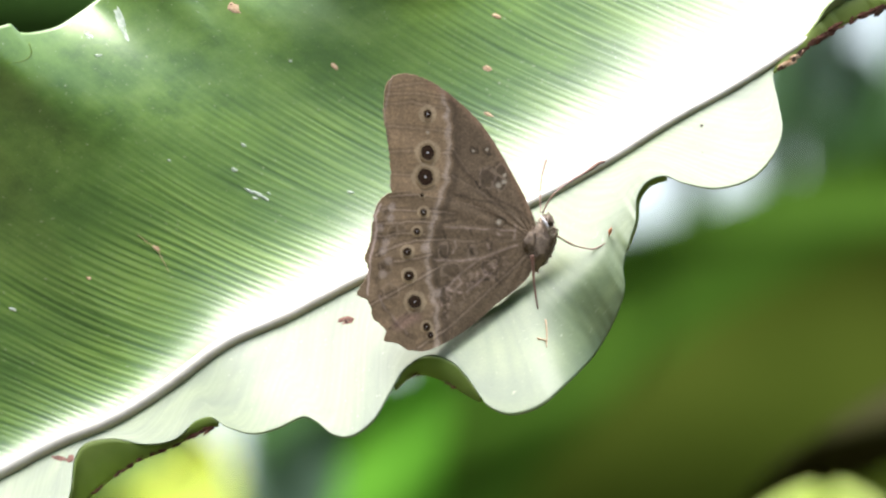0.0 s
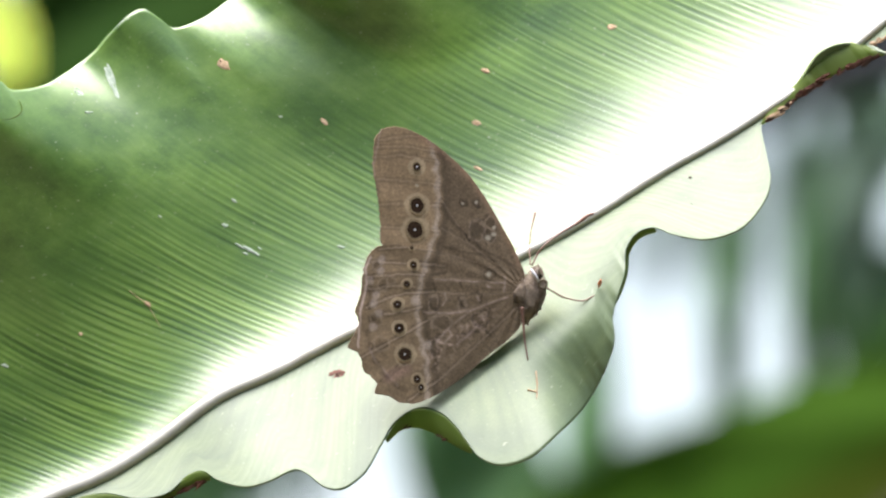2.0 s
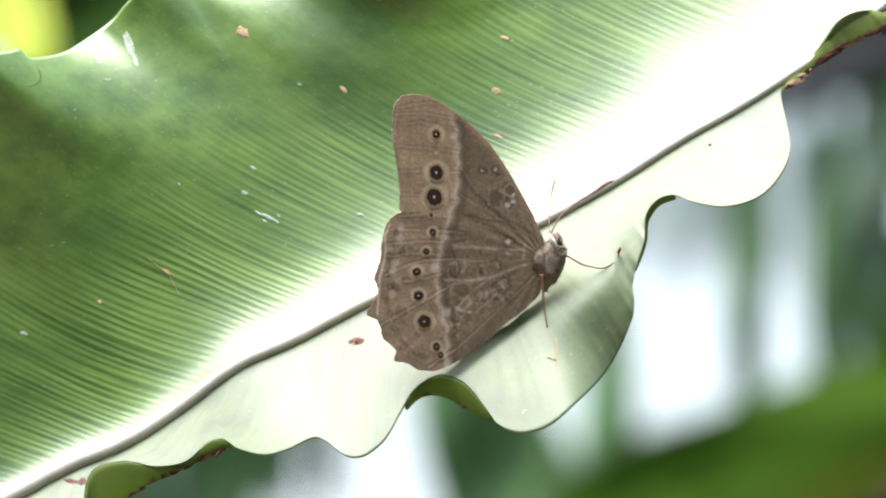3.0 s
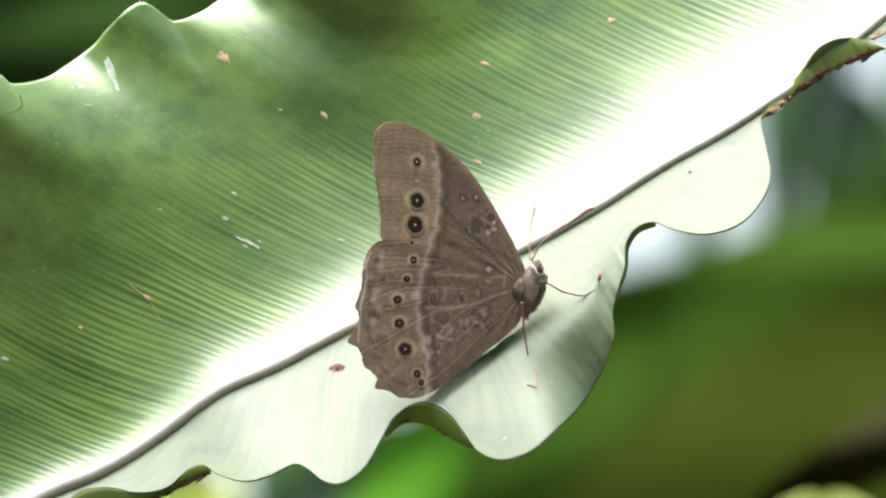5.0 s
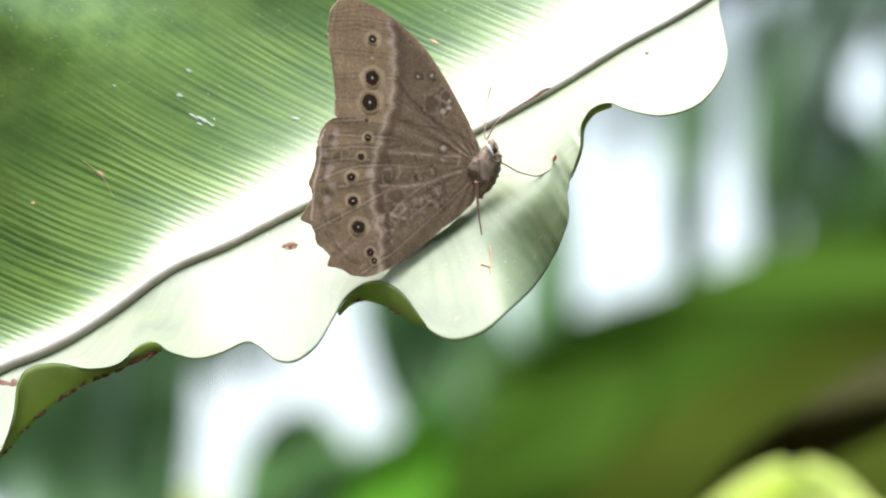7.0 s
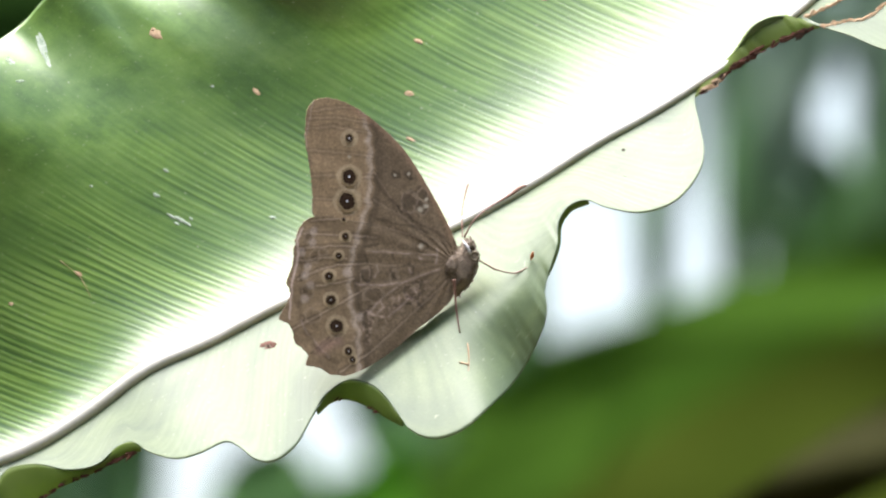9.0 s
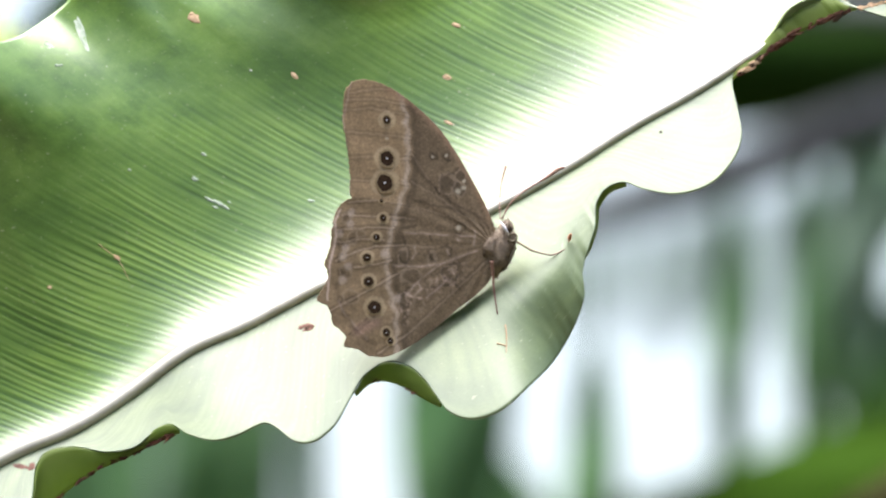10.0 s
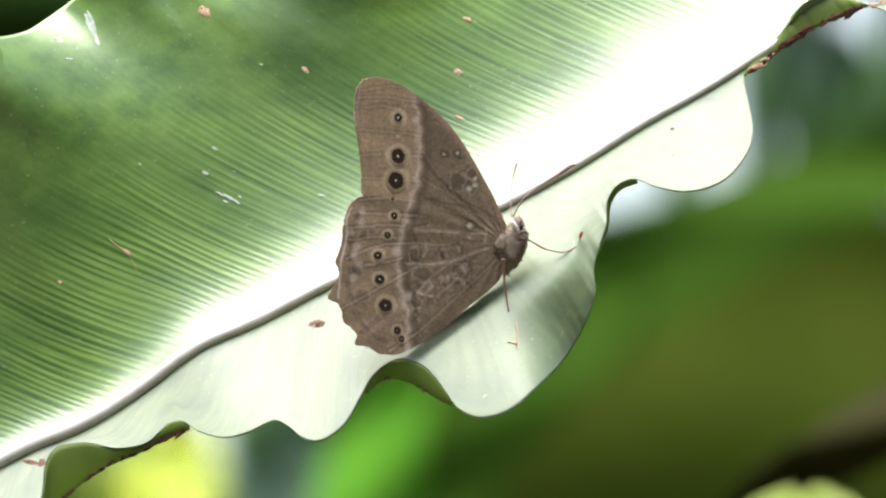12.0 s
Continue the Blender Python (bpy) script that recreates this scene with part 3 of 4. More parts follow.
    pale = [
        ([(-28.5, 8.6)], 0.75, 0.2, -30), ([(-27.2, 8.1)], 0.95, 0.3, -26), ([(-26.2, 7.5)], 0.7, 0.22, -32), ([(-27.7, 7.5)], 0.45, 0.16, -24), ([(-25.6, 8.2)], 0.3, 0.14, -30), ([(-30.65, 11.68)], 0.5, 0.28, -30), ([(-29.32, 15.32)], 0.45, 0.22, -30), ([(-40.26, 13)], 0.3, 0.15, -30),
        ([(-13.58, 8.37)], 0.6, 0.2, -10), ([(-47.38, 33.22)], 2.6, 0.55, -70), ([(-52.27, 31.48)], 0.8, 0.4, -30), ([(-63.2, -8.86)], 0.7, 0.25, -20),
        ([(-50.69, 28.49)], 0.6, 0.2, 0), ([(-22.45, 27.67)], 0.3, 0.15, 0),
    ]
    for at, long, wide, turn in pale:
        blemish(frond, *at[0], long, wide, turn, SCURF, "pale_scar")
    for at, r in (([(37.86, 18.06)], 0.28), ([(38.02, 14.16)], 0.12), ([(-14.08, -10.35)], 0.6), ([(-31.15, 35.87)], 0.4)):
        blemish(frond, *at[0], r, r * 0.7, 0, HOLE, "pit")
    threads = [([(-44.81, 2.07), (-43.57, 1.08), (-42.08, -0.08), (-40.26, -3.4)], 0.05), ([(14.99, -10.27), (15.16, -12.34), (15.08, -14.33)], 0.11), ([(13.75, -13), (14.41, -13.17), (15.08, -13.34)], 0.14)]
    for line, r in threads:
        part("dry_thread", rod([(x, rest_on(x, z) - 0.15, z) for x, z in line], [r, r * 0.7], 6, 14), SCAR, frond, "dry pale fibre")
    for line in (torn_over[:-1], torn_under[2:-1]):
        path = spline(line, 40)
        rng = random.Random(5)
        bm = bmesh.new()
        for k, (x, z) in enumerate(path):
            r = 0.34 * rng.uniform(0.3, 1.1)
            blob((x, rest_on(x, z) - 0.05, z + rng.uniform(-0.15, 0.15)), (r * rng.uniform(0.9, 1.8), 0.1, r * rng.uniform(0.5, 1.0)), -25 + rng.uniform(-30, 30), 0.7, k, bm, 2)
        part("torn_edge", bm, SCAR, frond, "pink-brown dried edge of a tear", False)
    rim = [(-60.8, 30.3), (-60.4, 28.7), (-61.6, 27.6), (-64.1, 27.2)]
    part("curled_rim", rod([(x, rest_on(x, z) - 0.1, z) for x, z in rim], [0.05, 0.09, 0.05], 6, 20), UNDER, frond, "pale rim of a curled lobe")
    return frond


build_frond()


# ---- the butterfly ----
FOREWING = [(13.42, 2.73), (9.61, 5.72), (5.47, 6.54), (-1.99, 7.37), (-7.29, 8.28), (-7.62, 11.68), (-7.95, 14.99), (-8.37, 17.48), (-8.7, 19.63), (-8.61, 21.62), (-8.28, 23.94), (-7.46, 25.1), (-6.13, 25.6), (-4.64, 25.51), (-2.98, 25.02), (-0.75, 23.86), (2.15, 21.62), (5.47, 18.39), (7.95, 14.83), (10.02, 11.27), (11.68, 8.2), (12.92, 5.47), (13.58, 3.56)]
HINDWING = [(13.25, 2.15), (9.61, 4.06), (5.47, 6.05), (-1.99, 7.7), (-7.12, 8.37), (-9.19, 7.12), (-10.19, 4.64), (-10.52, 1.74), (-11.02, -0.08), (-11.51, -1.41), (-11.02, -2.4), (-11.18, -3.89), (-12.18, -5.72), (-12.59, -6.63), (-11.27, -7.29), (-10.52, -8.53), (-10.27, -10.02), (-9.11, -11.02), (-8.28, -11.93), (-8.61, -13.25), (-6.79, -13.75), (-5.14, -14.66), (-2.98, -14.91), (-0.99, -14.33), (1.49, -13), (4.8, -10.69), (8.12, -7.79), (11.02, -5.55), (12.84, -3.4), (13.42, -0.75)]
ROOT = [(13.25, 1.41)][0]


def wing_depth(x):
    """The closed wings stand at a slight angle across the view."""
    return -11.5 + 0.26 * (x - ROOT[0])


def near_line(p, line):
    """Distance of each point to a line through several points."""
    best = np.full(len(p), 1e9)
    for a, b in zip(line, line[1:]):
        a, b = np.array(a), np.array(b)
        ab = b - a
        t = np.clip(((p - a) @ ab) / (ab @ ab), 0, 1)
        best = np.minimum(best, np.linalg.norm(p - a - t[:, None] * ab, axis=1))
    return best


BAND = [(0.17, 23.28), (1.08, 20.38), (1.33, 15.82), (0.99, 10.02), (0, 7.54), (-0.75, 4.64), (-1.57, 1.74), (-1.91, -1.57), (-1.57, -4.89), (-0.5, -8.61)]


VEINS = [
    [(1.16, 23.94), (-3.64, 24.27), (-7.79, 23.61)], [(1.08, 21.79), (-3.64, 22.78), (-8.28, 22.61)], [(1.08, 20.29), (-4.47, 21.45), (-8.45, 21.12)], [(1.24, 17.06), (-3.64, 17.64), (-8.12, 17.97)],
    [(1.33, 14), (-3.64, 14.33), (-7.79, 14.16)], [(0.99, 10.35), (-3.64, 10.85), (-7.46, 10.93)], [(12.09, 3.4), (5.47, 8.37), (1.33, 14.83)], [(12.09, 3.23), (5.05, 8.53), (1.33, 10.69)],
]
HIND_VEINS = [
    [(9.61, 4.64), (1.33, 7.37), (-3.64, 8.03), (-7.79, 7.7)], [(-8.92, 5.87), (-3.41, 5.67), (1.69, 5.19)], [(-9.6, 3.63), (-4.09, 4.04), (-1.37, 3.9)], [(-9.87, 1.79), (-4.77, 2.37), (-2.73, 2.13)],
    [(-9.8, -0.86), (-6.81, 0.5), (-4.09, 1.25), (-0.01, 1.45), (4.41, 1.11)], [(-7.15, -1.81), (-4.09, -1.37), (-1.71, -0.86)], [(0.5, -1.99), (-5.3, -5.3), (-10.69, -8.2)], [(12.92, -0.33), (7.95, -4.89), (1.33, -11.1), (-3.64, -14.41)],
]
LOOPS = [((8.22, 3.97), 0.75, 0.75), ((4.41, 14.32), 0.45, 0.45), ((6.39, 14.49), 0.45, 0.5)]
PALE_DOTS = [((8.16, 9.34), 0.42), ((8.9, 9.82), 0.36), ((9.04, 10.81), 0.24), ((8.22, 3.97), 0.36), ((4.41, 14.32), 0.22), ((6.39, 14.49), 0.24), ((-2.2, 17.0), 0.25)]
PINK = [(-6.46, -11.1), (-4.06, -9.86)]
RIM_LINE = [(-9.12, 6.55), (-9.87, 4.75), (-9.8, 2.88), (-10.04, 1.01), (-10.62, -1.2), (-10.72, -3.24), (-10.96, -4.94), (-10.96, -6.64)]


# eyespots: place, halo, dark centre, pupil
FORE_SPOTS = [((-2.24, 19.71), 1.3, 0.72, 0.2), ((-2.24, 14.08), 1.85, 1.3, 0.24), ((-2.57, 10.52), 2.05, 1.5, 0.26)]
HIND_SPOTS = [
    ((-3.06, 7.87), 0.5, 0.3, 0.06), ((-2.82, 5.38), 0.95, 0.56, 0.12), ((-3.81, 2.57), 0.85, 0.53, 0.12), ((-5.22, -0.41), 1.1, 0.68, 0.15),
    ((-4.97, -3.89), 1.25, 0.8, 0.18), ((-4.14, -7.7), 1.7, 1.08, 0.2), ((-2.4, -11.35), 0.95, 0.62, 0.14), ((-1.82, -12.59), 0.8, 0.5, 0.12),
]
COSTA = [(-1.99, 24.1), (2.15, 21.62), (5.47, 18.39), (7.95, 14.83), (10.02, 11.27), (11.68, 8.2), (12.92, 5.47)]
# dark squiggles and pale strokes on the wing bases
FORE_STROKES = [
    [(5.84, 11.79), (5.5, 10.53), (5.84, 9.17), (6.73, 8.15), (7.54, 7.44)], [(6.8, 11.86), (7.54, 12.06), (8.16, 12.74)], [(7.41, 10.7), (7.54, 9.34), (7.88, 8.32)], [(9.01, 11.72), (9.35, 10.87), (9.24, 10.09)],
    [(9.01, 9.34), (8.67, 8.83)], [(4.07, 10.7), (5.44, 9.0), (7.48, 7.47), (10.88, 5.77), (12.65, 3.9)], [(2.54, 12.06), (3.8, 10.7), (5.44, 8.93)], [(1.69, 7.91), (4.41, 7.3), (7.48, 6.79), (9.01, 6.01)],
]
# darker blots in the forewing's cell: place, half width, half height
FORE_BLOTS = [((6.5, 10.4), 0.85, 1.25), ((8.5, 11.5), 0.6, 0.7), ((8.3, 9.7), 0.75, 0.8)]
HIND_STROKES = [
    [(-0.28, 0.5), (-0.41, -0.35), (0.27, -1.37)], [(0.74, 0.67), (0.95, -0.35), (0.5, -1.27)], [(3.8, 0.5), (4.14, -0.52), (4.69, -0.93)], [(5.61, 1.01), (6.46, 1.45), (7.07, 0.84), (6.86, -0.18)],
    [(5.84, -1.88), (5.64, -2.73), (6.29, -3.58), (7.31, -3.58)], [(6.97, -1.37), (8.33, -1.2), (7.82, -2.22)], [(-0.01, 2.71), (0.33, 1.52)], [(3.9, 2.71), (4.07, 2.03)], [(2.03, 4.24), (-0.01, 3.9)], [(7.82, 5.6), (9.01, 5.19)],
    [(4.07, -4.94), (5.44, -4.43), (6.8, -4.53)], [(-0.01, -5.96), (0.67, -4.94), (1.69, -4.67)], [(8.16, -2.9), (7.48, -3.92), (8.16, -4.94)], [(-7.9, -11.7), (-6.4, -10.4), (-4.6, -8.8)],
]
# darker blots on the hindwing: place, half width, half height
HIND_BLOTS = [((4.2, -0.5), 0.45, 0.7), ((6.5, -2.7), 0.8, 0.8), ((0.1, -0.4), 0.5, 0.9), ((1.2, -3.2), 1.1, 0.9), ((0.4, -6.9), 0.9, 1.0), ((-8.2, 5.3), 0.45, 0.7), ((-8.4, -2.6), 0.7, 0.8), ((-7.6, -6.2), 0.9, 0.9), ((-6.2, 3.1), 0.5, 0.5), ((-7.4, 2.4), 0.5, 0.7)]
SUBMARGIN = [(-8.61, 5.05), (-9.11, 2.4), (-9.28, -0.33), (-9.19, -2.57), (-9.61, -4.89), (-8.95, -7.54), (-8.28, -9.19), (-6.3, -11.68), (-4.06, -13)]
HIND_PALE = [
    [(1.69, 1.18), (1.83, 0.33), (1.42, -0.52)], [(6.46, 0.67), (6.73, 0.09)], [(10.37, 4.41), (10.61, 2.88), (10.4, 1.45)], [(10.88, 0.67), (8.16, -0.35), (5.44, -1.37), (2.03, -1.71), (-1.37, -1.54)],
    [(5.44, -1.47), (3.39, -2.9), (1.69, -4.43), (0.5, -5.96)], [(2.2, -4.09), (2.71, -4.94), (1.69, -5.96)], [(0.33, -5.45), (1.69, -6.3), (2.71, -6.3)], [(0.33, 3.29), (4.07, 3.05), (10.37, 2.71)],
    [(6.46, -3.58), (5.1, -4.94), (3.39, -6.3)], [(7.82, 2.37), (8.33, 2.03)], [(-9.4, -6.76), (-8.33, -8.99), (-6.68, -10.64), (-5.28, -12.29)],
]


def wing_tones(p, fore):
    """Brown scale pattern: paler outer field, lilac-grey band, veins, ripples and dark basal loops."""
    n = np.array([noise.noise(Vector((x * 0.22, z * 0.22, 3.0))) for x, z in p])
    fine = np.array([noise.noise(Vector((x * 0.9, z * 0.9, 8.0))) for x, z in p])
    warp = np.stack([fine, np.roll(fine, 7)], 1) * 0.18
    q = p + warp
    base = np.array((0.150, 0.111, 0.070))[None] * (1 + 0.14 * n[:, None] + 0.14 * fine[:, None])
    tiny = np.array([noise.noise(Vector((x * 2.1, z * 2.1, 15.0))) for x, z in p])
    web = np.exp(-(np.array([noise.noise(Vector((x * 1.15, z * 1.15, 21.0))) for x, z in p]) / 0.07) ** 2)
    band_x = np.interp(-q[:, 1], [-b[1] for b in BAND], [b[0] for b in BAND])
    off = q[:, 0] - band_x + 0.16 * tiny + 0.14 * np.sin(q[:, 1] * 2.4)
    outer = np.clip(0.5 - off, 0, 1)[:, None] * (0.95 if fore else 0.55)
    tan = np.array((0.285, 0.205, 0.122))[None] * (1 + 0.16 * n[:, None] + 0.12 * fine[:, None])
    c = base * (1 - outer) + tan * outer
    base_part = np.clip(off * 0.8, 0, 1)
    c *= 1 - 0.14 * (web * (0.35 + 0.65 * base_part))[:, None]
    c *= 1 + 0.17 * tiny[:, None]
    b = np.exp(-((off + 0.42) / np.where(off > -0.42, 0.3, 0.46)) ** 2)[:, None] * 0.62 * (1 + 0.6 * fine[:, None])
    c = c * (1 - b) + np.array((0.45, 0.375, 0.31)) * b
    c *= 1 - 0.32 * np.exp(-((off - 0.75) / 0.5) ** 2)[:, None]
    # the outermost border is darker
    rim = near_line(q, RIM_LINE) if not fore else np.abs(q[:, 0] - np.interp(q[:, 1], (8, 20, 25.5), (-7.6, -8.6, -7.4)))
    k = (0.3 if fore else 0.9) * np.exp(-(rim / 0.16) ** 2)[:, None]
    c = c * (1 - k) + np.array((0.58, 0.46, 0.39)) * k
    if fore:
        # dark frayed fringe below the tip
        frayed = np.exp(-((q[:, 1] - 14.5) / 4.5) ** 4) * np.clip(0.75 + 1.1 * tiny, 0, 1)
        c *= 1 - 0.6 * (frayed * np.exp(-(rim / 0.3) ** 2))[:, None]
    for line in (VEINS if fore else HIND_VEINS):
        d = near_line(q, line)
        k = ((0.2 if fore else 0.46) * (1 - 0.5 * base_part))[:, None] * np.exp(-(d / 0.13) ** 2)[:, None]
        c = c * (1 - k) + np.array((0.38, 0.30, 0.235)) * k
        c *= 1 - ((0.26 if fore else 0.34) * (1 - 0.6 * base_part))[:, None] * np.exp(-((d - 0.3) / 0.15) ** 2)[:, None]
    for (x, z), rx, rz in LOOPS:
        r = np.hypot((q[:, 0] + 0.45 * fine + 0.2 * tiny - x) / rx, (q[:, 1] + 0.4 * n - 0.25 * tiny - z) / rz)
        c *= 1 - 0.55 * np.exp(-((r - 1) * min(rx, rz) / 0.17) ** 2)[:, None]
        c *= 1 - 0.06 * np.exp(-(r / 0.8) ** 2)[:, None]
    for (x, z), rx, rz in (FORE_BLOTS if fore else HIND_BLOTS):
        r = np.hypot((q[:, 0] + 0.25 * tiny - x) / rx, (q[:, 1] + 0.25 * fine - z) / rz)
        c *= 1 - (0.36 if fore else 0.24) * np.clip((1.15 - r) / 0.3, 0, 1)[:, None]
        k = 0.34 * np.exp(-((r - 1.3) * min(rx, rz) / 0.16) ** 2)[:, None]
        c = c * (1 - k) + np.array((0.32, 0.25, 0.19)) * k
    for line in (FORE_STROKES if fore else HIND_STROKES):
        c *= 1 - (0.36 if fore else 0.5) * np.exp(-((near_line(q, line) + 0.1 * tiny) / 0.17) ** 2)[:, None]
    if fore:
        k = 0.6 * np.exp(-(near_line(q, COSTA) / 0.55) ** 2)[:, None]
        c = c * (1 - k) + np.array((0.30, 0.19, 0.125)) * k
    else:
        for line in HIND_PALE:
            k = np.clip(0.44 + 0.5 * fine, 0, 1)[:, None] * np.exp(-((near_line(q, line) + 0.08 * tiny) / 0.17) ** 2)[:, None]
            c = c * (1 - k) + np.array((0.40, 0.31, 0.26)) * k
    for (x, z), ring, dark, pupil in (FORE_SPOTS if fore else HIND_SPOTS):
        r = np.hypot(q[:, 0] - x, q[:, 1] - z)
        k = 0.8 * np.clip((ring - r) / (0.2 * ring) + 0.5, 0, 1)[:, None]
        c = c * (1 - k) + np.array((0.42, 0.33, 0.21)) * k
    for (x, z), size in PALE_DOTS:
        k = 0.8 * np.exp(-(np.hypot(q[:, 0] - x, q[:, 1] - z) / size) ** 4)[:, None]
        c = c * (1 - k) + np.array((0.42, 0.38, 0.30)) * k
    if not fore:
        k = 0.5 * np.clip(1.3 - near_line(q, PINK), 0, 1)[:, None]
        c = c * (1 - k) + np.array((0.30, 0.19, 0.155)) * k
        frost = np.clip(fine + 1.2 * tiny + 0.1, 0, 1) * np.exp(-(near_line(q, [(-0.33, -9.03), (3.81, -4.89), (7.95, -2.4)]) / 1.6) ** 2)
        c += frost[:, None] * np.array((0.12, 0.09, 0.085))
        # a dark wavy line and rows of pale crescents towards the scalloped border
        wavy = near_line(q, SUBMARGIN) + 0.25 * np.sin(q[:, 1] * 3.1) + 0.2 * fine
        c *= 1 - 0.34 * np.exp(-(wavy / 0.3) ** 2)[:, None]
        for x, z in [(-7.49, 6.11), (-7.66, 4.51), (-9.19, 3.05), (-8.34, 1.01), (-8.68, -0.18), (-8.85, -3.75), (-8.0, -1.71), (-2.73, 0.16), (-0.9, -6.4)]:
            k = 0.55 * np.clip(1.6 - 1.3 * np.hypot((q[:, 0] - x) / 0.62, (q[:, 1] - z) / 0.72), 0, 1)[:, None]
            c = c * (1 - k) + np.array((0.42, 0.35, 0.30)) * k
        c *= 1 - 0.28 * np.exp(-((near_line(q, [(-7.79, -12.18), (-3.81, -8.61)])) / 0.22) ** 2)[:, None]
    else:
        for k in range(5):
            x = -8.0 + 1.75 * k
            c *= 1 - 0.10 * np.exp(-((q[:, 0] - x - 0.05 * (q[:, 1] - 15)) / 0.3) ** 2)[:, None]
    return np.clip(c, 0.01, 0.9)


def wing(name, outline, parent, fore, lift, label, n=800, m=230):
    """One wing: a thin sheet from the root to its outline, faintly ribbed along its veins."""
    rim = np.array([o for o in outline])
    edge = spline(np.vstack([rim, rim[:1]]), n)
    rough_rim = np.array([noise.noise(Vector((x * 2.2, z * 2.2, 4.0))) for x, z in edge])
    outward = edge - np.array(ROOT)
    reach = np.linalg.norm(outward, axis=1)[:, None]
    edge = edge + outward / np.maximum(reach, 1e-6) * rough_rim[:, None] * np.clip(reach / 12 - 0.6, 0, 1) * 0.22
    t = np.linspace(0.0, 1.0, m) ** 0.8
    root = np.array(ROOT)
    pts = root + (edge[None] - root) * t[:, None, None]
    ang = np.unwrap(np.arctan2(edge[:, 1] - root[1], edge[:, 0] - root[0]))
    rib = 0.05 * np.cos(ang * 26)
    y = wing_depth(pts[..., 0]) + lift + rib[None] * t[:, None] + 0.5 * np.sin(np.minimum(np.linalg.norm(pts - root, axis=-1) / 34, 1) * 2.6)
    rows = np.stack([pts[..., 0], y, pts[..., 1]], -1)
    bm = grid(rows)
    ob = part(name, bm, WING, parent, label)
    tone = wing_tones(pts.reshape(-1, 2), fore)
    layer = ob.data.attributes.new("pattern", "FLOAT_COLOR", "POINT")
    layer.data.foreach_set("color", np.c_[tone, np.ones(len(tone))].ravel())
    mod = ob.modifiers.new("thickness", "SOLIDIFY")
    mod.thickness = 0.00012
    return ob


def eyespot(at, ring, dark, pupil, parent, lift):
    """A ringed eyespot of raised scales with a white pupil."""
    x, z = at
    bm = bmesh.new()
    sides = 28
    prev = None
    centre = None
    loops = []
    for radius, out in ((ring, 0.0), (dark, 0.01), (dark * 0.98, 0.02), (pupil, 0.03), (pupil * 0.95, 0.04)):
        loop = []
        for a in np.linspace(0, 2 * math.pi, sides, endpoint=False):
            k = radius * (1 + 0.05 * math.sin(2 * a + x) + 0.035 * math.sin(5 * a + z) + 0.03 * math.sin(11 * a + x * z))
            px, pz = x + k * math.cos(a), z + 1.06 * k * math.sin(a)
            loop.append(bm.verts.new(Vector((px, wing_depth(px) + lift - 0.06 - out, pz)) / 1000))
        loops.append(loop)
    for i, (a, b) in enumerate(zip(loops, loops[1:])):
        for j in range(sides):
            f = bm.faces.new((a[j], a[(j + 1) % sides], b[(j + 1) % sides], b[j]))
            f.material_index = (0, 1, 1, 2)[i]
    f = bm.faces.new(loops[-1])
    f.material_index = 2
    return part("eyespot", bm, [SPOT_RING, SPOT_DARK, SPOT_WHITE], parent, "pale-ringed dark eyespot with white pupil", False)


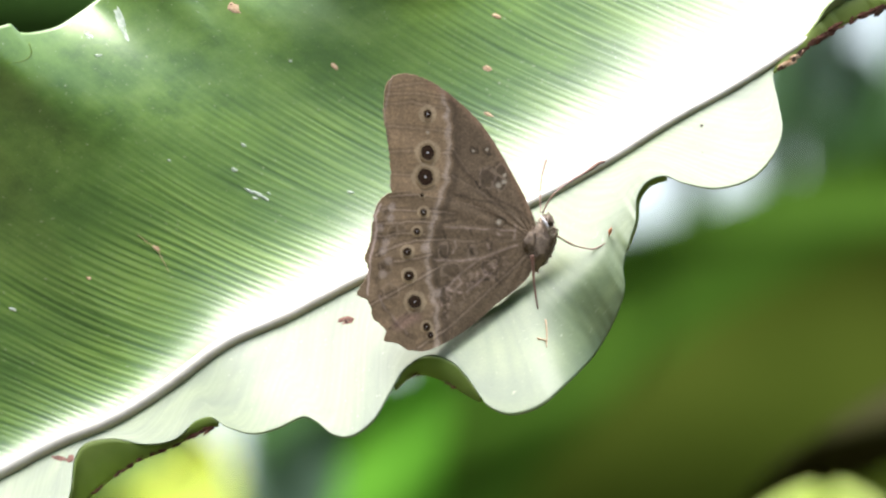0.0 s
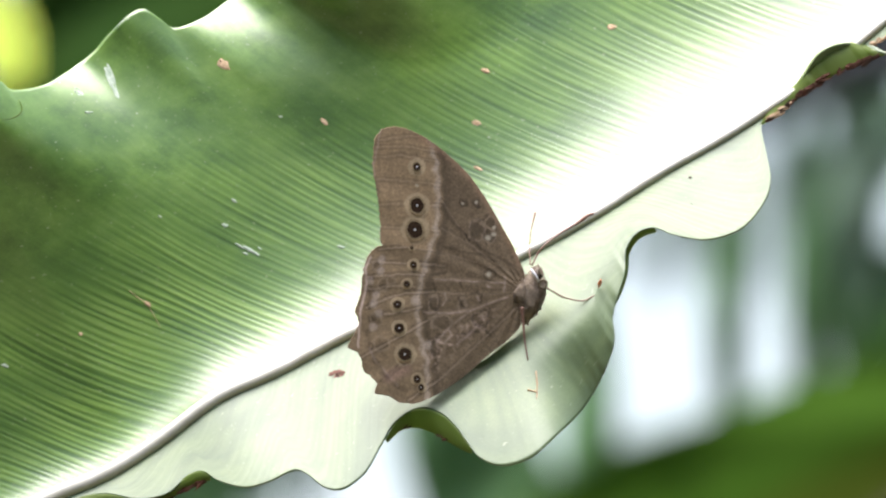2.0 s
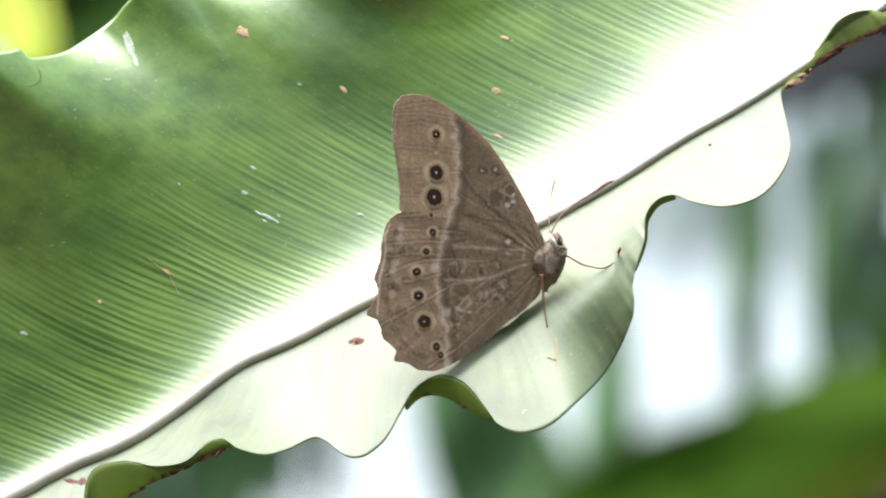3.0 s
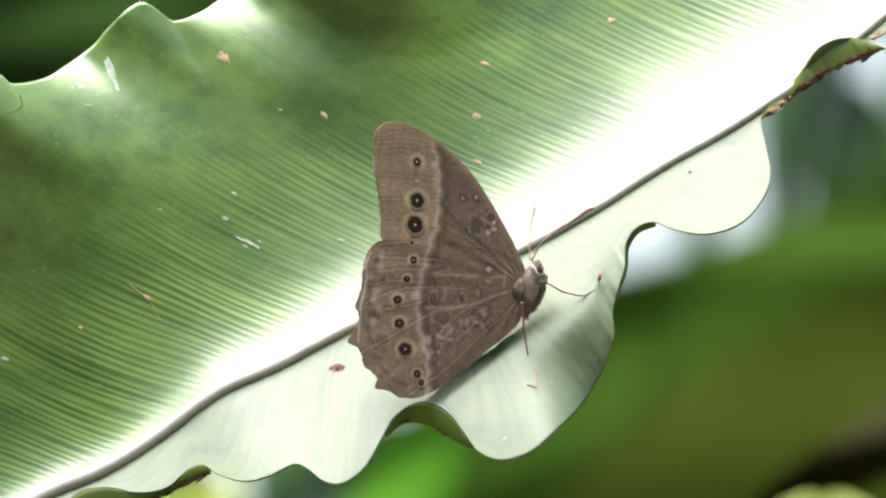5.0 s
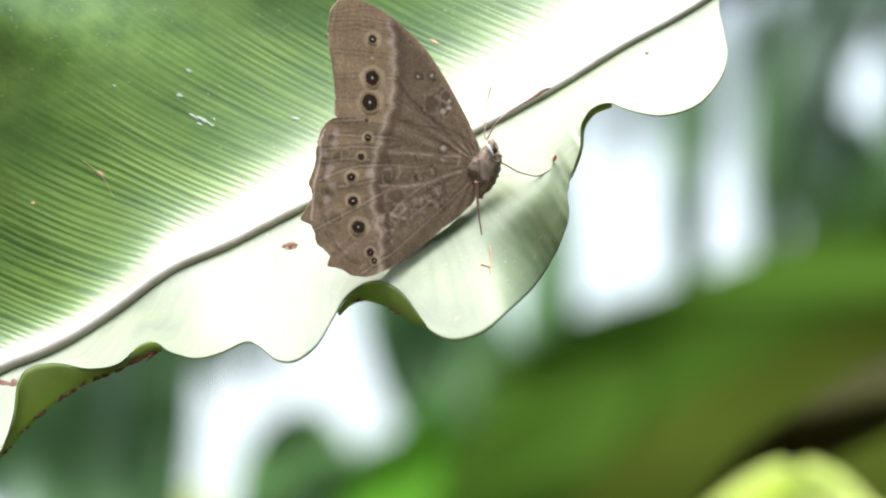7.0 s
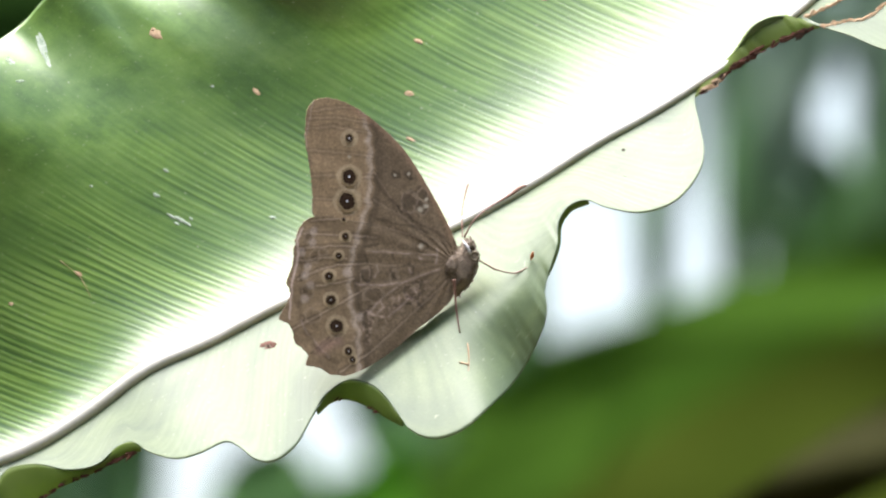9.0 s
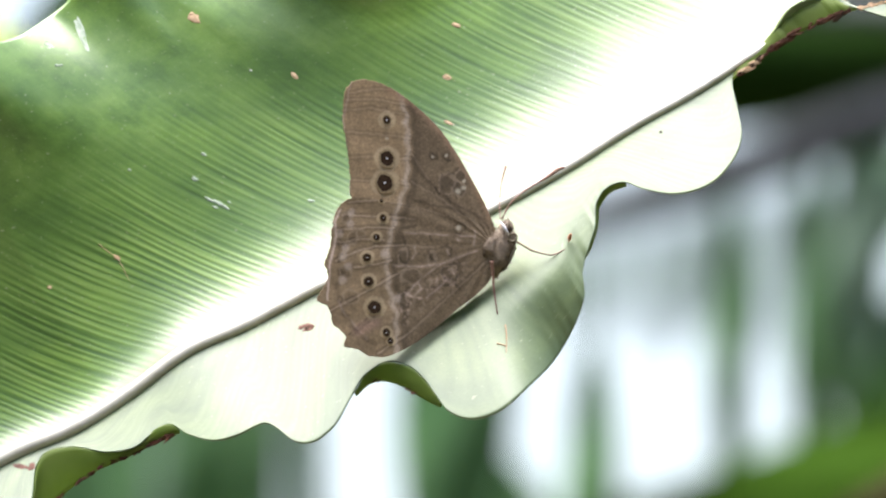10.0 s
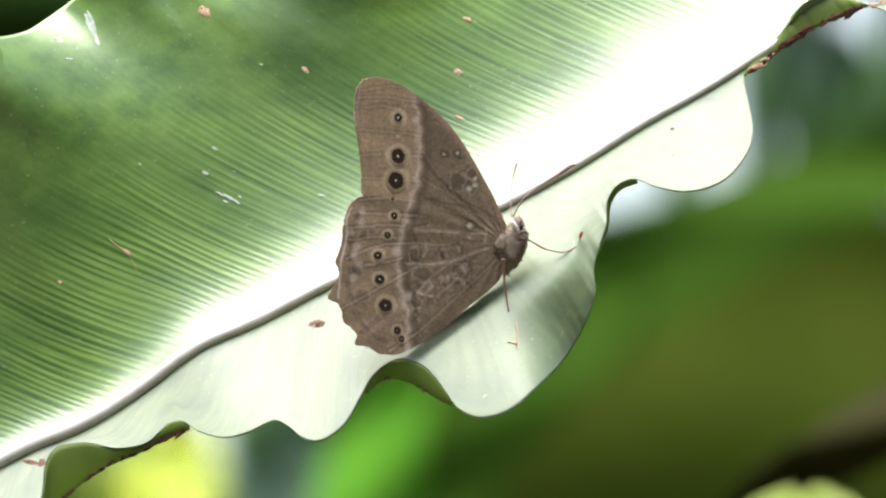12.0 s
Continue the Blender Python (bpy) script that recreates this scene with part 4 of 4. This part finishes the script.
def build_butterfly():
    bug = thing("butterfly", "brown butterfly with closed wings and eyespots, perched on the frond", "butterfly", BASE @ Matrix.Translation((0, 0.0014, 0)))
    fore = wing("forewing", FOREWING, bug, True, 0.05, "brown forewing with two large eyespots")
    hind = wing("hindwing", HINDWING, bug, False, -0.10, "brown scalloped hindwing with a row of eyespots")
    wing("forewing", FOREWING, bug, True, 1.3, "far brown forewing", 220, 50)
    wing("hindwing", HINDWING, bug, False, 1.9, "far brown hindwing", 220, 50)
    for spot, ring, dark, pupil in FORE_SPOTS:
        eyespot(spot, dark * 0.98, dark * 0.76, pupil * 0.62, fore, 0.4)
    for spot, ring, dark, pupil in HIND_SPOTS:
        eyespot(spot, dark * 1.02, dark * 0.84, pupil * 0.6, hind, 0.12)

    def at(x, z, y=-15.5):
        return (x, y, z)

    (tx, tz), (hx, hz), (ex, ez) = [(13.42, 0.41), (15.24, 3.23), (15.49, 3.98)]
    part("thorax", furry((tx + 0.75, wing_depth(tx) + 0.7, tz + 0.3), (1.95, 1.5, 3.6), 19, 3, 2200), FUR, bug, "furry grey-brown thorax")
    part("wing_base", furry((tx - 0.5, wing_depth(tx) - 0.55, tz + 0.9), (0.8, 0.3, 1.5), 30, 11, 500), FUR, bug, "tufted wing base")
    part("abdomen", blob([(8.33, -11.4, -4.46)][0], (0.9, 0.6, 6.0), 52, 0.08, 5), FUR, bug)
    head = part("head", furry((hx - 0.35, wing_depth(hx) + 0.4, hz + 0.4), (0.9, 1.0, 1.4), 15, 7, 420), FUR, bug)
    part("eye", blob((ex + 0.1, wing_depth(ex) - 0.75, ez - 0.25), (0.45, 0.4, 1.0), -25, 0.0, 1), EYE, head, "dark glossy compound eye")
    part("eye_rim", rod([(14.35, -12.3, 4.75), (14.62, -12.7, 4.35), (14.98, -12.8, 3.8), (15.3, -12.7, 3.2), (15.45, -12.4, 2.75)], [0.06, 0.2, 0.24, 0.2, 0.06]), SPOT_WHITE, head, "white crescent beside the eye")
    part("tongue_coil", rod([(16.1 + 0.55 * math.cos(a), -12.3, 2.5 + 0.6 * math.sin(a)) for a in np.linspace(0, 6.2, 12)], [0.22, 0.22], 8, 40), LIMB, head, "coiled brown tongue")
    part("palp", rod([(15.3, -12.4, 3.9), (15.6, -12.5, 4.62), (15.35, -12.5, 5.55)], [0.3, 0.26, 0.04]), FUR, head)
    part("palp", rod([(15.6, -11.6, 3.6), (15.95, -11.7, 4.1), (15.9, -11.7, 4.9)], [0.28, 0.24, 0.04]), FUR, head)
    part("folded_foreleg", rod([(16.45, -11.6, 2.0), (16.3, -11.6, 0.9), (15.7, -11.4, -0.6), (14.7, -11.0, -2.3)], [0.2, 0.24, 0.27, 0.2]), LIMB, bug, "olive-grey leg folded under the head")
    part("antenna", rod([(14.28, -10.4, 5.28), (14.2, -9, 7.52), (14.38, -7, 10.16), (15.05, -5, 13.07)], [0.1, 0.09, 0.09, 0.2]), SHANK, bug)
    part("antenna", rod([(14.52, -11.3, 5.2), (15.76, -11, 7.51), (17.83, -10, 9.33), (21.14, -9, 11.4), (22.8, -8, 12.56), (23.63, -7.5, 12.81)], [0.12, 0.12, 0.13, 0.16, 0.36, 0.2]), SHANK, bug)
    def footed(line, body):
        """A leg's line from the body down to where it stands on the frond."""
        depths = np.linspace(body, rest_on(*line[-1]) - 1.5, len(line))
        return [(x, y, z) for (x, z), y in zip(line, depths)]

    part("foreleg", rod(footed([(16.5, 1.95), (17.3, 1.55), (18.9, 0.62), (19.5, 0.42), (21.1, 0.05), (21.9, 0.0), (22.8, 0.3), (23.7, 0.85)], -11.2), [0.17, 0.12, 0.16, 0.12, 0.11, 0.13, 0.1, 0.08]), SHANK, bug)
    part("tarsus", rod(footed([(24.6, 3.06), (24.27, 1.99)], -10.6), [0.1, 0.3, 0.1]), AMBER, bug, "orange foot tip")
    part("midleg", rod(footed([(13, -0.91), (13.17, -2.82), (13.34, -5.3), (13.83, -8.7)], -13.2), [0.3, 0.19, 0.16, 0.1]), SHANK, bug)
    return bug


build_butterfly()


# ---- the plants behind ----
def add_blade(plant, line, width, mat, away, label, curl=0.25, lean=0.0):
    """A broad blade on its stalk: its line in centimetres from the stalk to the tip, its width, its distance beyond the frond in metres."""
    n, k = 30, 9
    c = spline(line, n) / 100
    t = np.linspace(0, 1, n)
    w = width / 100 * np.sin(np.pi * np.clip(t * 0.955 + 0.04, 0, 1)) ** 0.62
    way = np.gradient(c, axis=0)
    way /= np.linalg.norm(way, axis=1)[:, None]
    side = np.stack([-way[:, 1], way[:, 0]], 1)
    rows = []
    for a in np.linspace(-0.5, 0.5, k):
        p = c + side * (w * a)[:, None]
        y = away + w * curl * (4 * a * a) + 0.01 * np.sin(t * 9 + a * 4) + lean * (p[:, 1] - c[:, 1].mean())
        rows.append(np.stack([p[:, 0], y, p[:, 1]], 1) * 1000)
    ob = part("blade", grid(rows), mat, plant, label)
    mod = ob.modifiers.new("thickness", "SOLIDIFY")
    mod.thickness = min(0.003, width * 0.0006)
    edge = ob.modifiers.new("crisp_margin", "EDGE_SPLIT")
    edge.split_angle = radians(50)
    return ob


def add_stalk(plant, points, radii, mat):
    """A round stalk through points in centimetres: sideways, beyond the frond, up."""
    return part("stalk", rod(np.array(points, float) * 10, np.array(radii, float) * 10, 10, 40), mat, plant)


LAURELS = thing("broad_leaved_shrub", "shrub with broad olive and green leaves, out of focus", "plant")
add_blade(LAURELS, [(40.3, -4.9), (27.0, -7.9), (15.4, -11.9), (5.8, -15.9), (-6.1, -23.5)], 21.5, GREEN, 9, "fresh green sloping leaf", -0.04, 0.42)
add_blade(LAURELS, [(-6.1, -20.5), (1.9, -13.6), (6.8, -7.3), (13.1, -0.3)], 8.3, GREEN, 9.002, "fresh green leaf", 0, 0.42)
add_stalk(LAURELS, [(-5.7, 893.0, -20.1), (3.8, 890.0, -47.9), (50.2, 900.0, -81.5)], [0.4, 0.6, 0.8], BARK)
add_blade(LAURELS, [(-4.5, -29.9), (-3.6, -17.4), (-2.6, -11.8), (-0.1, -5.6)], 5.9, FRESH, 8.3, "fresh green leaf", 0.1, 0.3)
add_blade(LAURELS, [(39.6, 8.2), (26.4, 3.4), (17.5, 0.1), (12.4, -1.3), (2.6, -4.2)], 5.8, GREEN, 9.3, "fresh green leaf", 0, 0.3)
add_blade(LAURELS, [(42.3, -24.7), (24.9, -22.9), (11.0, -25.4), (-6.4, -33.4)], 14.6, BRIGHT_OLIVE, 9.6, "olive-green sloping leaf", 0, 0.3)
add_blade(LAURELS, [(0.6, -36.6), (4.0, -22.7), (6.1, -15.8), (7.5, -9.6)], 12.4, GREEN, 9.5, "fresh green leaf", 0, 0.3)
add_stalk(LAURELS, [(38.6, 900.0, -5.4), (43.6, 900.0, -10.2), (50.2, 900.0, -68.2), (62, 900, -275)], [0.4, 0.8, 1.5, 2], BARK)
add_stalk(LAURELS, [(-4.5, 830.0, -29.6), (3.8, 880.0, -47.5), (50.2, 900.0, -81.5)], [0.4, 0.6, 0.8], BARK)
add_stalk(LAURELS, [(38.9, 930.0, 8.2), (43.0, 930.0, 2.8), (45.3, 900.0, -18.5)], [0.3, 0.6, 0.8], BARK)
add_stalk(LAURELS, [(40.6, 960.0, -24.5), (45.1, 940.0, -29.4), (48.6, 900.0, -58.3)], [0.3, 0.6, 0.8], BARK)
add_stalk(LAURELS, [(0.6, 950.0, -36.2), (7.3, 930.0, -52.9), (50.2, 900.0, -78.2)], [0.3, 0.6, 0.8], BARK)

add_blade(LAURELS, [(46.0, 2.0), (26.0, -7.6), (12.0, -16.0), (0.0, -26.0)], 16.0, OLIVE, 8.7, "olive-green sloping leaf", 0, 0.3)
PALM = thing("overhanging_palm", "overhanging palm with hanging leaflets and grey stalk, out of focus", "palm")
# the grey stalk from which the leaflets hang: sideways, up
RACHIS = [(-28.1, 11.2), (-13.8, 13.5), (4.0, 17.2), (14.2, 19.6), (31.4, 25.2)]
add_stalk(PALM, [(-28.1, 1000.0, 11.2), (-13.8, 1000.0, 13.5), (4.0, 960.0, 16.9), (14.2, 940.0, 19.5), (31.4, 940.0, 24.9), (63.2, 960.0, 25.8), (100.3, 990.0, -37.7), (130, 980, -285)], [0.4, 0.8, 1.5, 1.7, 1.9, 2.5, 6, 8], PALE_BARK)


def add_leaflet(x, low, width, mat, label, away=10.1, drift=0.0):
    """A leaflet that hangs from the stalk down to a height, its tip drifting sideways."""
    high = float(np.interp(x, [r[0] for r in RACHIS], [r[1] for r in RACHIS]))
    line = [(x + drift * t * t, high + (low - high) * t) for t in (0, 0.35, 0.7, 1)]
    add_blade(PALM, line, width, mat, away, label, 0.2, 0)


for x, low, width in ((16.2, 0.0, 2.9), (21.4, -0.8, 3.0), (24.4, -1.0, 3.4), (31.6, 1.0, 5.5)):
    add_leaflet(x, low, width, JADE, "green hanging leaflet", 10.2)
for x, low, width in ((26.6, 16.4, 2.8), (29.2, 16.8, 3.0), (23.2, 9.5, 1.6), (25.0, 8.6, 2.8), (30.2, 11.6, 3.0)):
    add_leaflet(x, low, width, HAZE_TINT, "pale hanging leaflet", 10.1)
add_blade(PALM, [(28.4, -4.0), (28.1, 3.0), (27.6, 8.4), (27.2, 13.2)], 5.6, THICKET, 10.3, "green leaf", 0.1, 0)
# thin leaflets before the bright sky, with gaps between them
hang = random.Random(12)
for i in range(26):
    x = 5.6 + 0.62 * i + hang.uniform(-0.15, 0.15)
    low = 10.2 + hang.uniform(-1.6, 2.2) - (1.6 if x > 16 else 0)
    add_leaflet(x, low, hang.uniform(0.34, 0.62), HAZE_TINT, "thin pale hanging leaflet", 10.4 + 0.05 * (i % 3), hang.uniform(-0.3, 0.3))
for i in range(9):
    x = -15.6 + 0.6 * i + hang.uniform(-0.15, 0.15)
    add_leaflet(x, -4.6 + hang.uniform(-1.5, 1.5), hang.uniform(0.6, 1.05), JADE if i % 3 == 1 else HAZE_TINT, "thin hanging leaflet", 10.4 + 0.05 * (i % 3), hang.uniform(-0.5, 0.5))
for x, low, width, drift in ((-2.0, -7.2, 7.0, 0.4), (0.4, -1.0, 4.0, 0.0), (-14.6, -4.4, 2.6, 0.2), (-18.8, -5.4, 5.4, 0.5), (-23.2, -13.5, 7.4, 0.4), (-28.4, -13.0, 7.0, 0.2)):
    add_leaflet(x, low, width, JADE, "green hanging leaflet", 10.2, drift)
add_leaflet(-19.2, -13.8, 5.0, JADE, "green hanging leaflet", 10.5)
add_leaflet(-20.6, -12.5, 1.2, HAZE_TINT, "pale hanging leaflet", 10.1)
add_leaflet(-16.6, -12.0, 1.8, JADE, "green hanging leaflet", 10.55)
add_blade(PALM, [(5.0, -2.2), (11.0, -0.7), (16.0, 0.5), (23.0, 2.2), (31.0, 3.6)], 3.8, JADE, 10.6, "green sloping leaf", 0.1, 0)
add_blade(PALM, [(40.6, 32.7), (18.0, 27.5), (4.0, 24.9)], 9.0, DEEP_SHADE, 9.6, "dark green leaf, shade in its colour", 0.25, 0)
add_blade(PALM, [(-6.1, 23.2), (-16.0, 14.6), (-22.7, 12.6), (-35.9, 11.3)], 9.3, DEEP_SHADE, 9, "dark green leaf, shade in its colour", 0.25, 0)
add_blade(PALM, [(7.3, 29.0), (-6.2, 27.0), (-23.7, 25.3)], 11.5, DEEP_SHADE, 9.2, "dark green leaf, shade in its colour", 0.25, 0)
add_blade(PALM, [(-0.8, 28.8), (-13.5, 22.1), (-21.8, 18.4), (-36.2, 16.1)], 14.4, DEEP_SHADE, 9.1, "dark green leaf, shade in its colour", 0.25, 0)
add_blade(PALM, [(3.9, 36.0), (-9.0, 33.3), (-18.8, 29.6), (-24.6, 25.2), (-25.6, 21.4)], 12.2, DEEP_SHADE, 9.3, "dark green leaf, shade in its colour", 0.25, 0)
add_blade(PALM, [(-39.2, 32.0), (-32.7, 28.4), (-28.5, 24.8), (-26.2, 21.0)], 5.4, LIME, 8.8, "lime-green leaf, sunlight in its colour", 0.1, 0.3)
add_stalk(PALM, [(3.6, 930.0, 36.0), (14.2, 940.0, 33.6), (27.9, 940.0, 29.8)], [0.3, 0.5, 0.8], BARK)
add_stalk(PALM, [(-0.8, 910.0, 28.8), (3.9, 920.0, 29.3), (27.9, 940.0, 29.8)], [0.3, 0.5, 0.8], BARK)
add_stalk(PALM, [(-39.2, 880.0, 32.0), (-19.7, 920.0, 38.4), (7.4, 940.0, 32.9), (27.9, 940.0, 29.8)], [0.3, 0.5, 0.6, 0.8], BARK)
add_stalk(PALM, [(7.3, 920.0, 29.0), (27.9, 940.0, 30.2), (62.7, 950.0, 26.3)], [0.4, 0.8, 1.5], BARK)
add_stalk(PALM, [(-6.1, 900.0, 23.2), (3.9, 920.0, 29.0), (27.9, 940.0, 29.8)], [0.3, 0.5, 0.8], BARK)

SAPLING = thing("young_sapling", "young sapling with lime-green and mist-coloured leaves, out of focus", "sapling")
for line, width, mat, away, label in (
        ([(-17.4, -24.5), (-17.9, -21.0), (-18.1, -18.0), (-17.8, -14.6)], 2.8, LIME, 9.9, "bright lime-green young leaf, sunlight in its colour"),
        ([(-14.8, -24.0), (-14.4, -20.0), (-14.5, -16.0), (-14.8, -11.4)], 3.9, LIME, 9.8, "bright lime-green young leaf, sunlight in its colour"),
        ([(-15.0, -14.8), (-16.6, -14.6), (-18.4, -15.0), (-20.4, -16.4)], 1.4, LIME, 9.95, "bright lime-green young leaf, sunlight in its colour"),
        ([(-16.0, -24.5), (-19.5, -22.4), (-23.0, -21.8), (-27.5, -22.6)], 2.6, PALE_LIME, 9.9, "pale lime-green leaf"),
        ([(-16.5, -25.5), (-20.2, -19.4), (-24.0, -17.8), (-31.0, -16.6)], 7.5, MEADOW, 10.1, "olive-green leaf"),
        ([(-15.8, -27.0), (-15.9, -21.0), (-15.9, -17.0), (-15.8, -12.6)], 3.0, MEADOW, 10.2, "olive-green leaf"),
        ([(-8.0, -38.0), (-7.9, -28.0), (-8.2, -19.0), (-8.3, -12.6)], 8.6, TEAL, 9.9, "blue-green leaf, mist in its colour"),
        ([(-12.0, -30.0), (-11.6, -22.0), (-11.4, -16.0), (-11.2, -11.8)], 3.0, TEAL, 10.2, "blue-green leaf, mist in its colour"),
        ([(-8.0, -17.0), (-8.4, -12.8), (-8.4, -9.0), (-8.0, -5.9)], 8.6, THICKET, 10.0, "rounded green leaf"),
        ([(-11.8, -24.0), (-11.8, -17.0), (-11.8, -12.0), (-11.6, -8.0)], 3.2, TEAL, 10.4, "upright green leaf"),
        ([(-18.6, -24.0), (-19.0, -18.0), (-19.2, -12.0), (-19.6, -6.4)], 6.4, JADE, 10.6, "upright green leaf"),
        ([(-24.0, -26.0), (-24.4, -18.0), (-24.6, -12.0), (-24.6, -5.0)], 6.4, JADE, 10.65, "upright green leaf"),
        ([(-3.0, -20.0), (-3.6, -14.0), (-3.8, -11.0), (-3.6, -8.0)], 5.2, FRESH, 10.15, "fresh green upright leaf"),
        ([(6.4, -12.0), (6.9, -3.0), (7.3, 4.0), (7.3, 10.4)], 3.7, JADE, 10.1, "upright green leaf"),
        ([(1.0, -14.0), (1.4, -8.0), (1.4, -4.0), (1.0, 0.4)], 4.6, THICKET, 10.3, "upright green leaf"),
        ([(3.2, -12.0), (3.6, -6.5), (3.2, -2.0), (1.6, 3.0)], 4.4, JADE, 10.25, "upright green leaf")):
    add_blade(SAPLING, line, width, mat, away, label, 0.1, 0.2)
for line, radii in (([(-15.4, 985, -23.0), (-14.6, 960, -30.0), (-11.3, 950, -70.0), (-20, 950, -280)], [0.2, 0.5, 1.0, 1.4]),
                    ([(-8.0, 1030, -37.5), (-9.5, 1000, -45.0), (-11.3, 950, -70.0)], [0.2, 0.4, 0.6]),
                    ([(3.0, 1020, -11.8), (1.6, 1000, -30.0), (-11.3, 950, -70.0)], [0.2, 0.4, 0.6]),
                    ([(6.4, 1010, -11.8), (3.6, 1000, -30.0), (-11.3, 950, -70.0)], [0.2, 0.4, 0.6]),
                    ([(-8.0, 1000, -16.9), (-12.4, 1010, -36.0), (-11.3, 950, -70.0)], [0.2, 0.3, 0.6])):
    add_stalk(SAPLING, line, radii, BARK)

SHOOT = thing("bending_fern", "bending fern with lime fronds and a shade-dark blade, out of focus", "fern")
# this dark blade is put where only shade lies
add_blade(SHOOT, [(19.6, 0.5), (13.8, -2.5), (11.3, -3.9), (9.2, -5.1), (7.4, -6.5)], 1.8, HOLLOW_SHADE, 2.3, "dark brown blade standing in for a shaded hollow", 0, 0.3)
add_blade(SHOOT, [(10.2, -13.6), (10.0, -10.6), (9.8, -8.0), (9.7, -5.3)], 7.6, PALE_LIME, 2.2, "pale lime-green frond", 0.12, 0.25)
add_blade(SHOOT, [(18.6, -8.3), (16.8, -5.9), (15.6, -4.5), (14.6, -3.9)], 1.8, PALE_LIME, 2.25, "pale lime-green frond", -0.05, 0.35)
add_stalk(SHOOT, [(10.2, 221.0, -13.4), (14.0, 210.0, -25.0), (11.8, 165.0, -32.9), (8, 180, -198)], [0.15, 0.25, 0.4, 0.6], RIB)
add_stalk(SHOOT, [(19.4, 230.0, 0.4), (21.8, 220.0, -4.5), (18.0, 205.0, -17.0)], [0.12, 0.2, 0.25], RIB)
add_stalk(SHOOT, [(18.5, 225.0, -8.2), (18.9, 215.0, -11.0), (18.0, 205.0, -17.0)], [0.12, 0.2, 0.25], RIB)


# ---- ground and unseen tree ring ----
def build_ground():
    bm = bmesh.new()
    bmesh.ops.create_grid(bm, x_segments=60, y_segments=60, size=150)
    for v in bm.verts:
        v.co.z = 0.15 * noise.noise(v.co * 0.2)
    ob = link("ground", bm, SOIL)
    return tagged(ob, "dark leaf-strewn forest soil", "ground", kind="structure")


def build_unseen_ring():
    """An unseen ring of trees, added to darken reflections; open ahead of the lens."""
    n, k = 160, 24
    rows = []
    for j in range(k):
        row = []
        for i in range(n):
            a = radians(118 + 304 * i / (n - 1))
            r = 14 + 2.5 * noise.noise(Vector((a * 5, j * 0.35, 1))) + 1.2 * noise.noise(Vector((a * 19, j * 0.9, 7)))
            h = 9.0 + 3.0 * noise.noise(Vector((a * 4, 2, 0)))
            row.append((r * math.cos(a) * 1000, r * math.sin(a) * 1000, h * 1000 * j / (k - 1)))
        rows.append(row)
    ob = link("unseen_tree_ring", grid(rows), RING_GREEN)
    return tagged(ob, "unseen dark green tree ring, added to darken reflections", "trees", kind="structure")


build_ground()
build_unseen_ring()


# vertical shift that fits the bending fern to the camera's view: seconds, centimetres up
VIEW_SHIFT = [(0, -0.9), (0.5, 1.9), (1.3, -1.0), (1.9, 0.2), (2.5, -1.2), (3.1, 0.3), (3.9, -0.8), (4.5, 1.3), (5.4, -1.3), (6.0, 2.0), (6.6, -1.8), (7.1, 0.0),
        (7.9, -0.5), (8.6, 1.2), (9.3, -1.4), (10.0, 0.8), (10.6, -1.3), (11.4, 0.6), (12.0, -1.3)]


def motions():
    walk(SHOOT, [(t, BASE @ Matrix.Translation((0, 0, up / 100))) for t, up in VIEW_SHIFT])


motions()
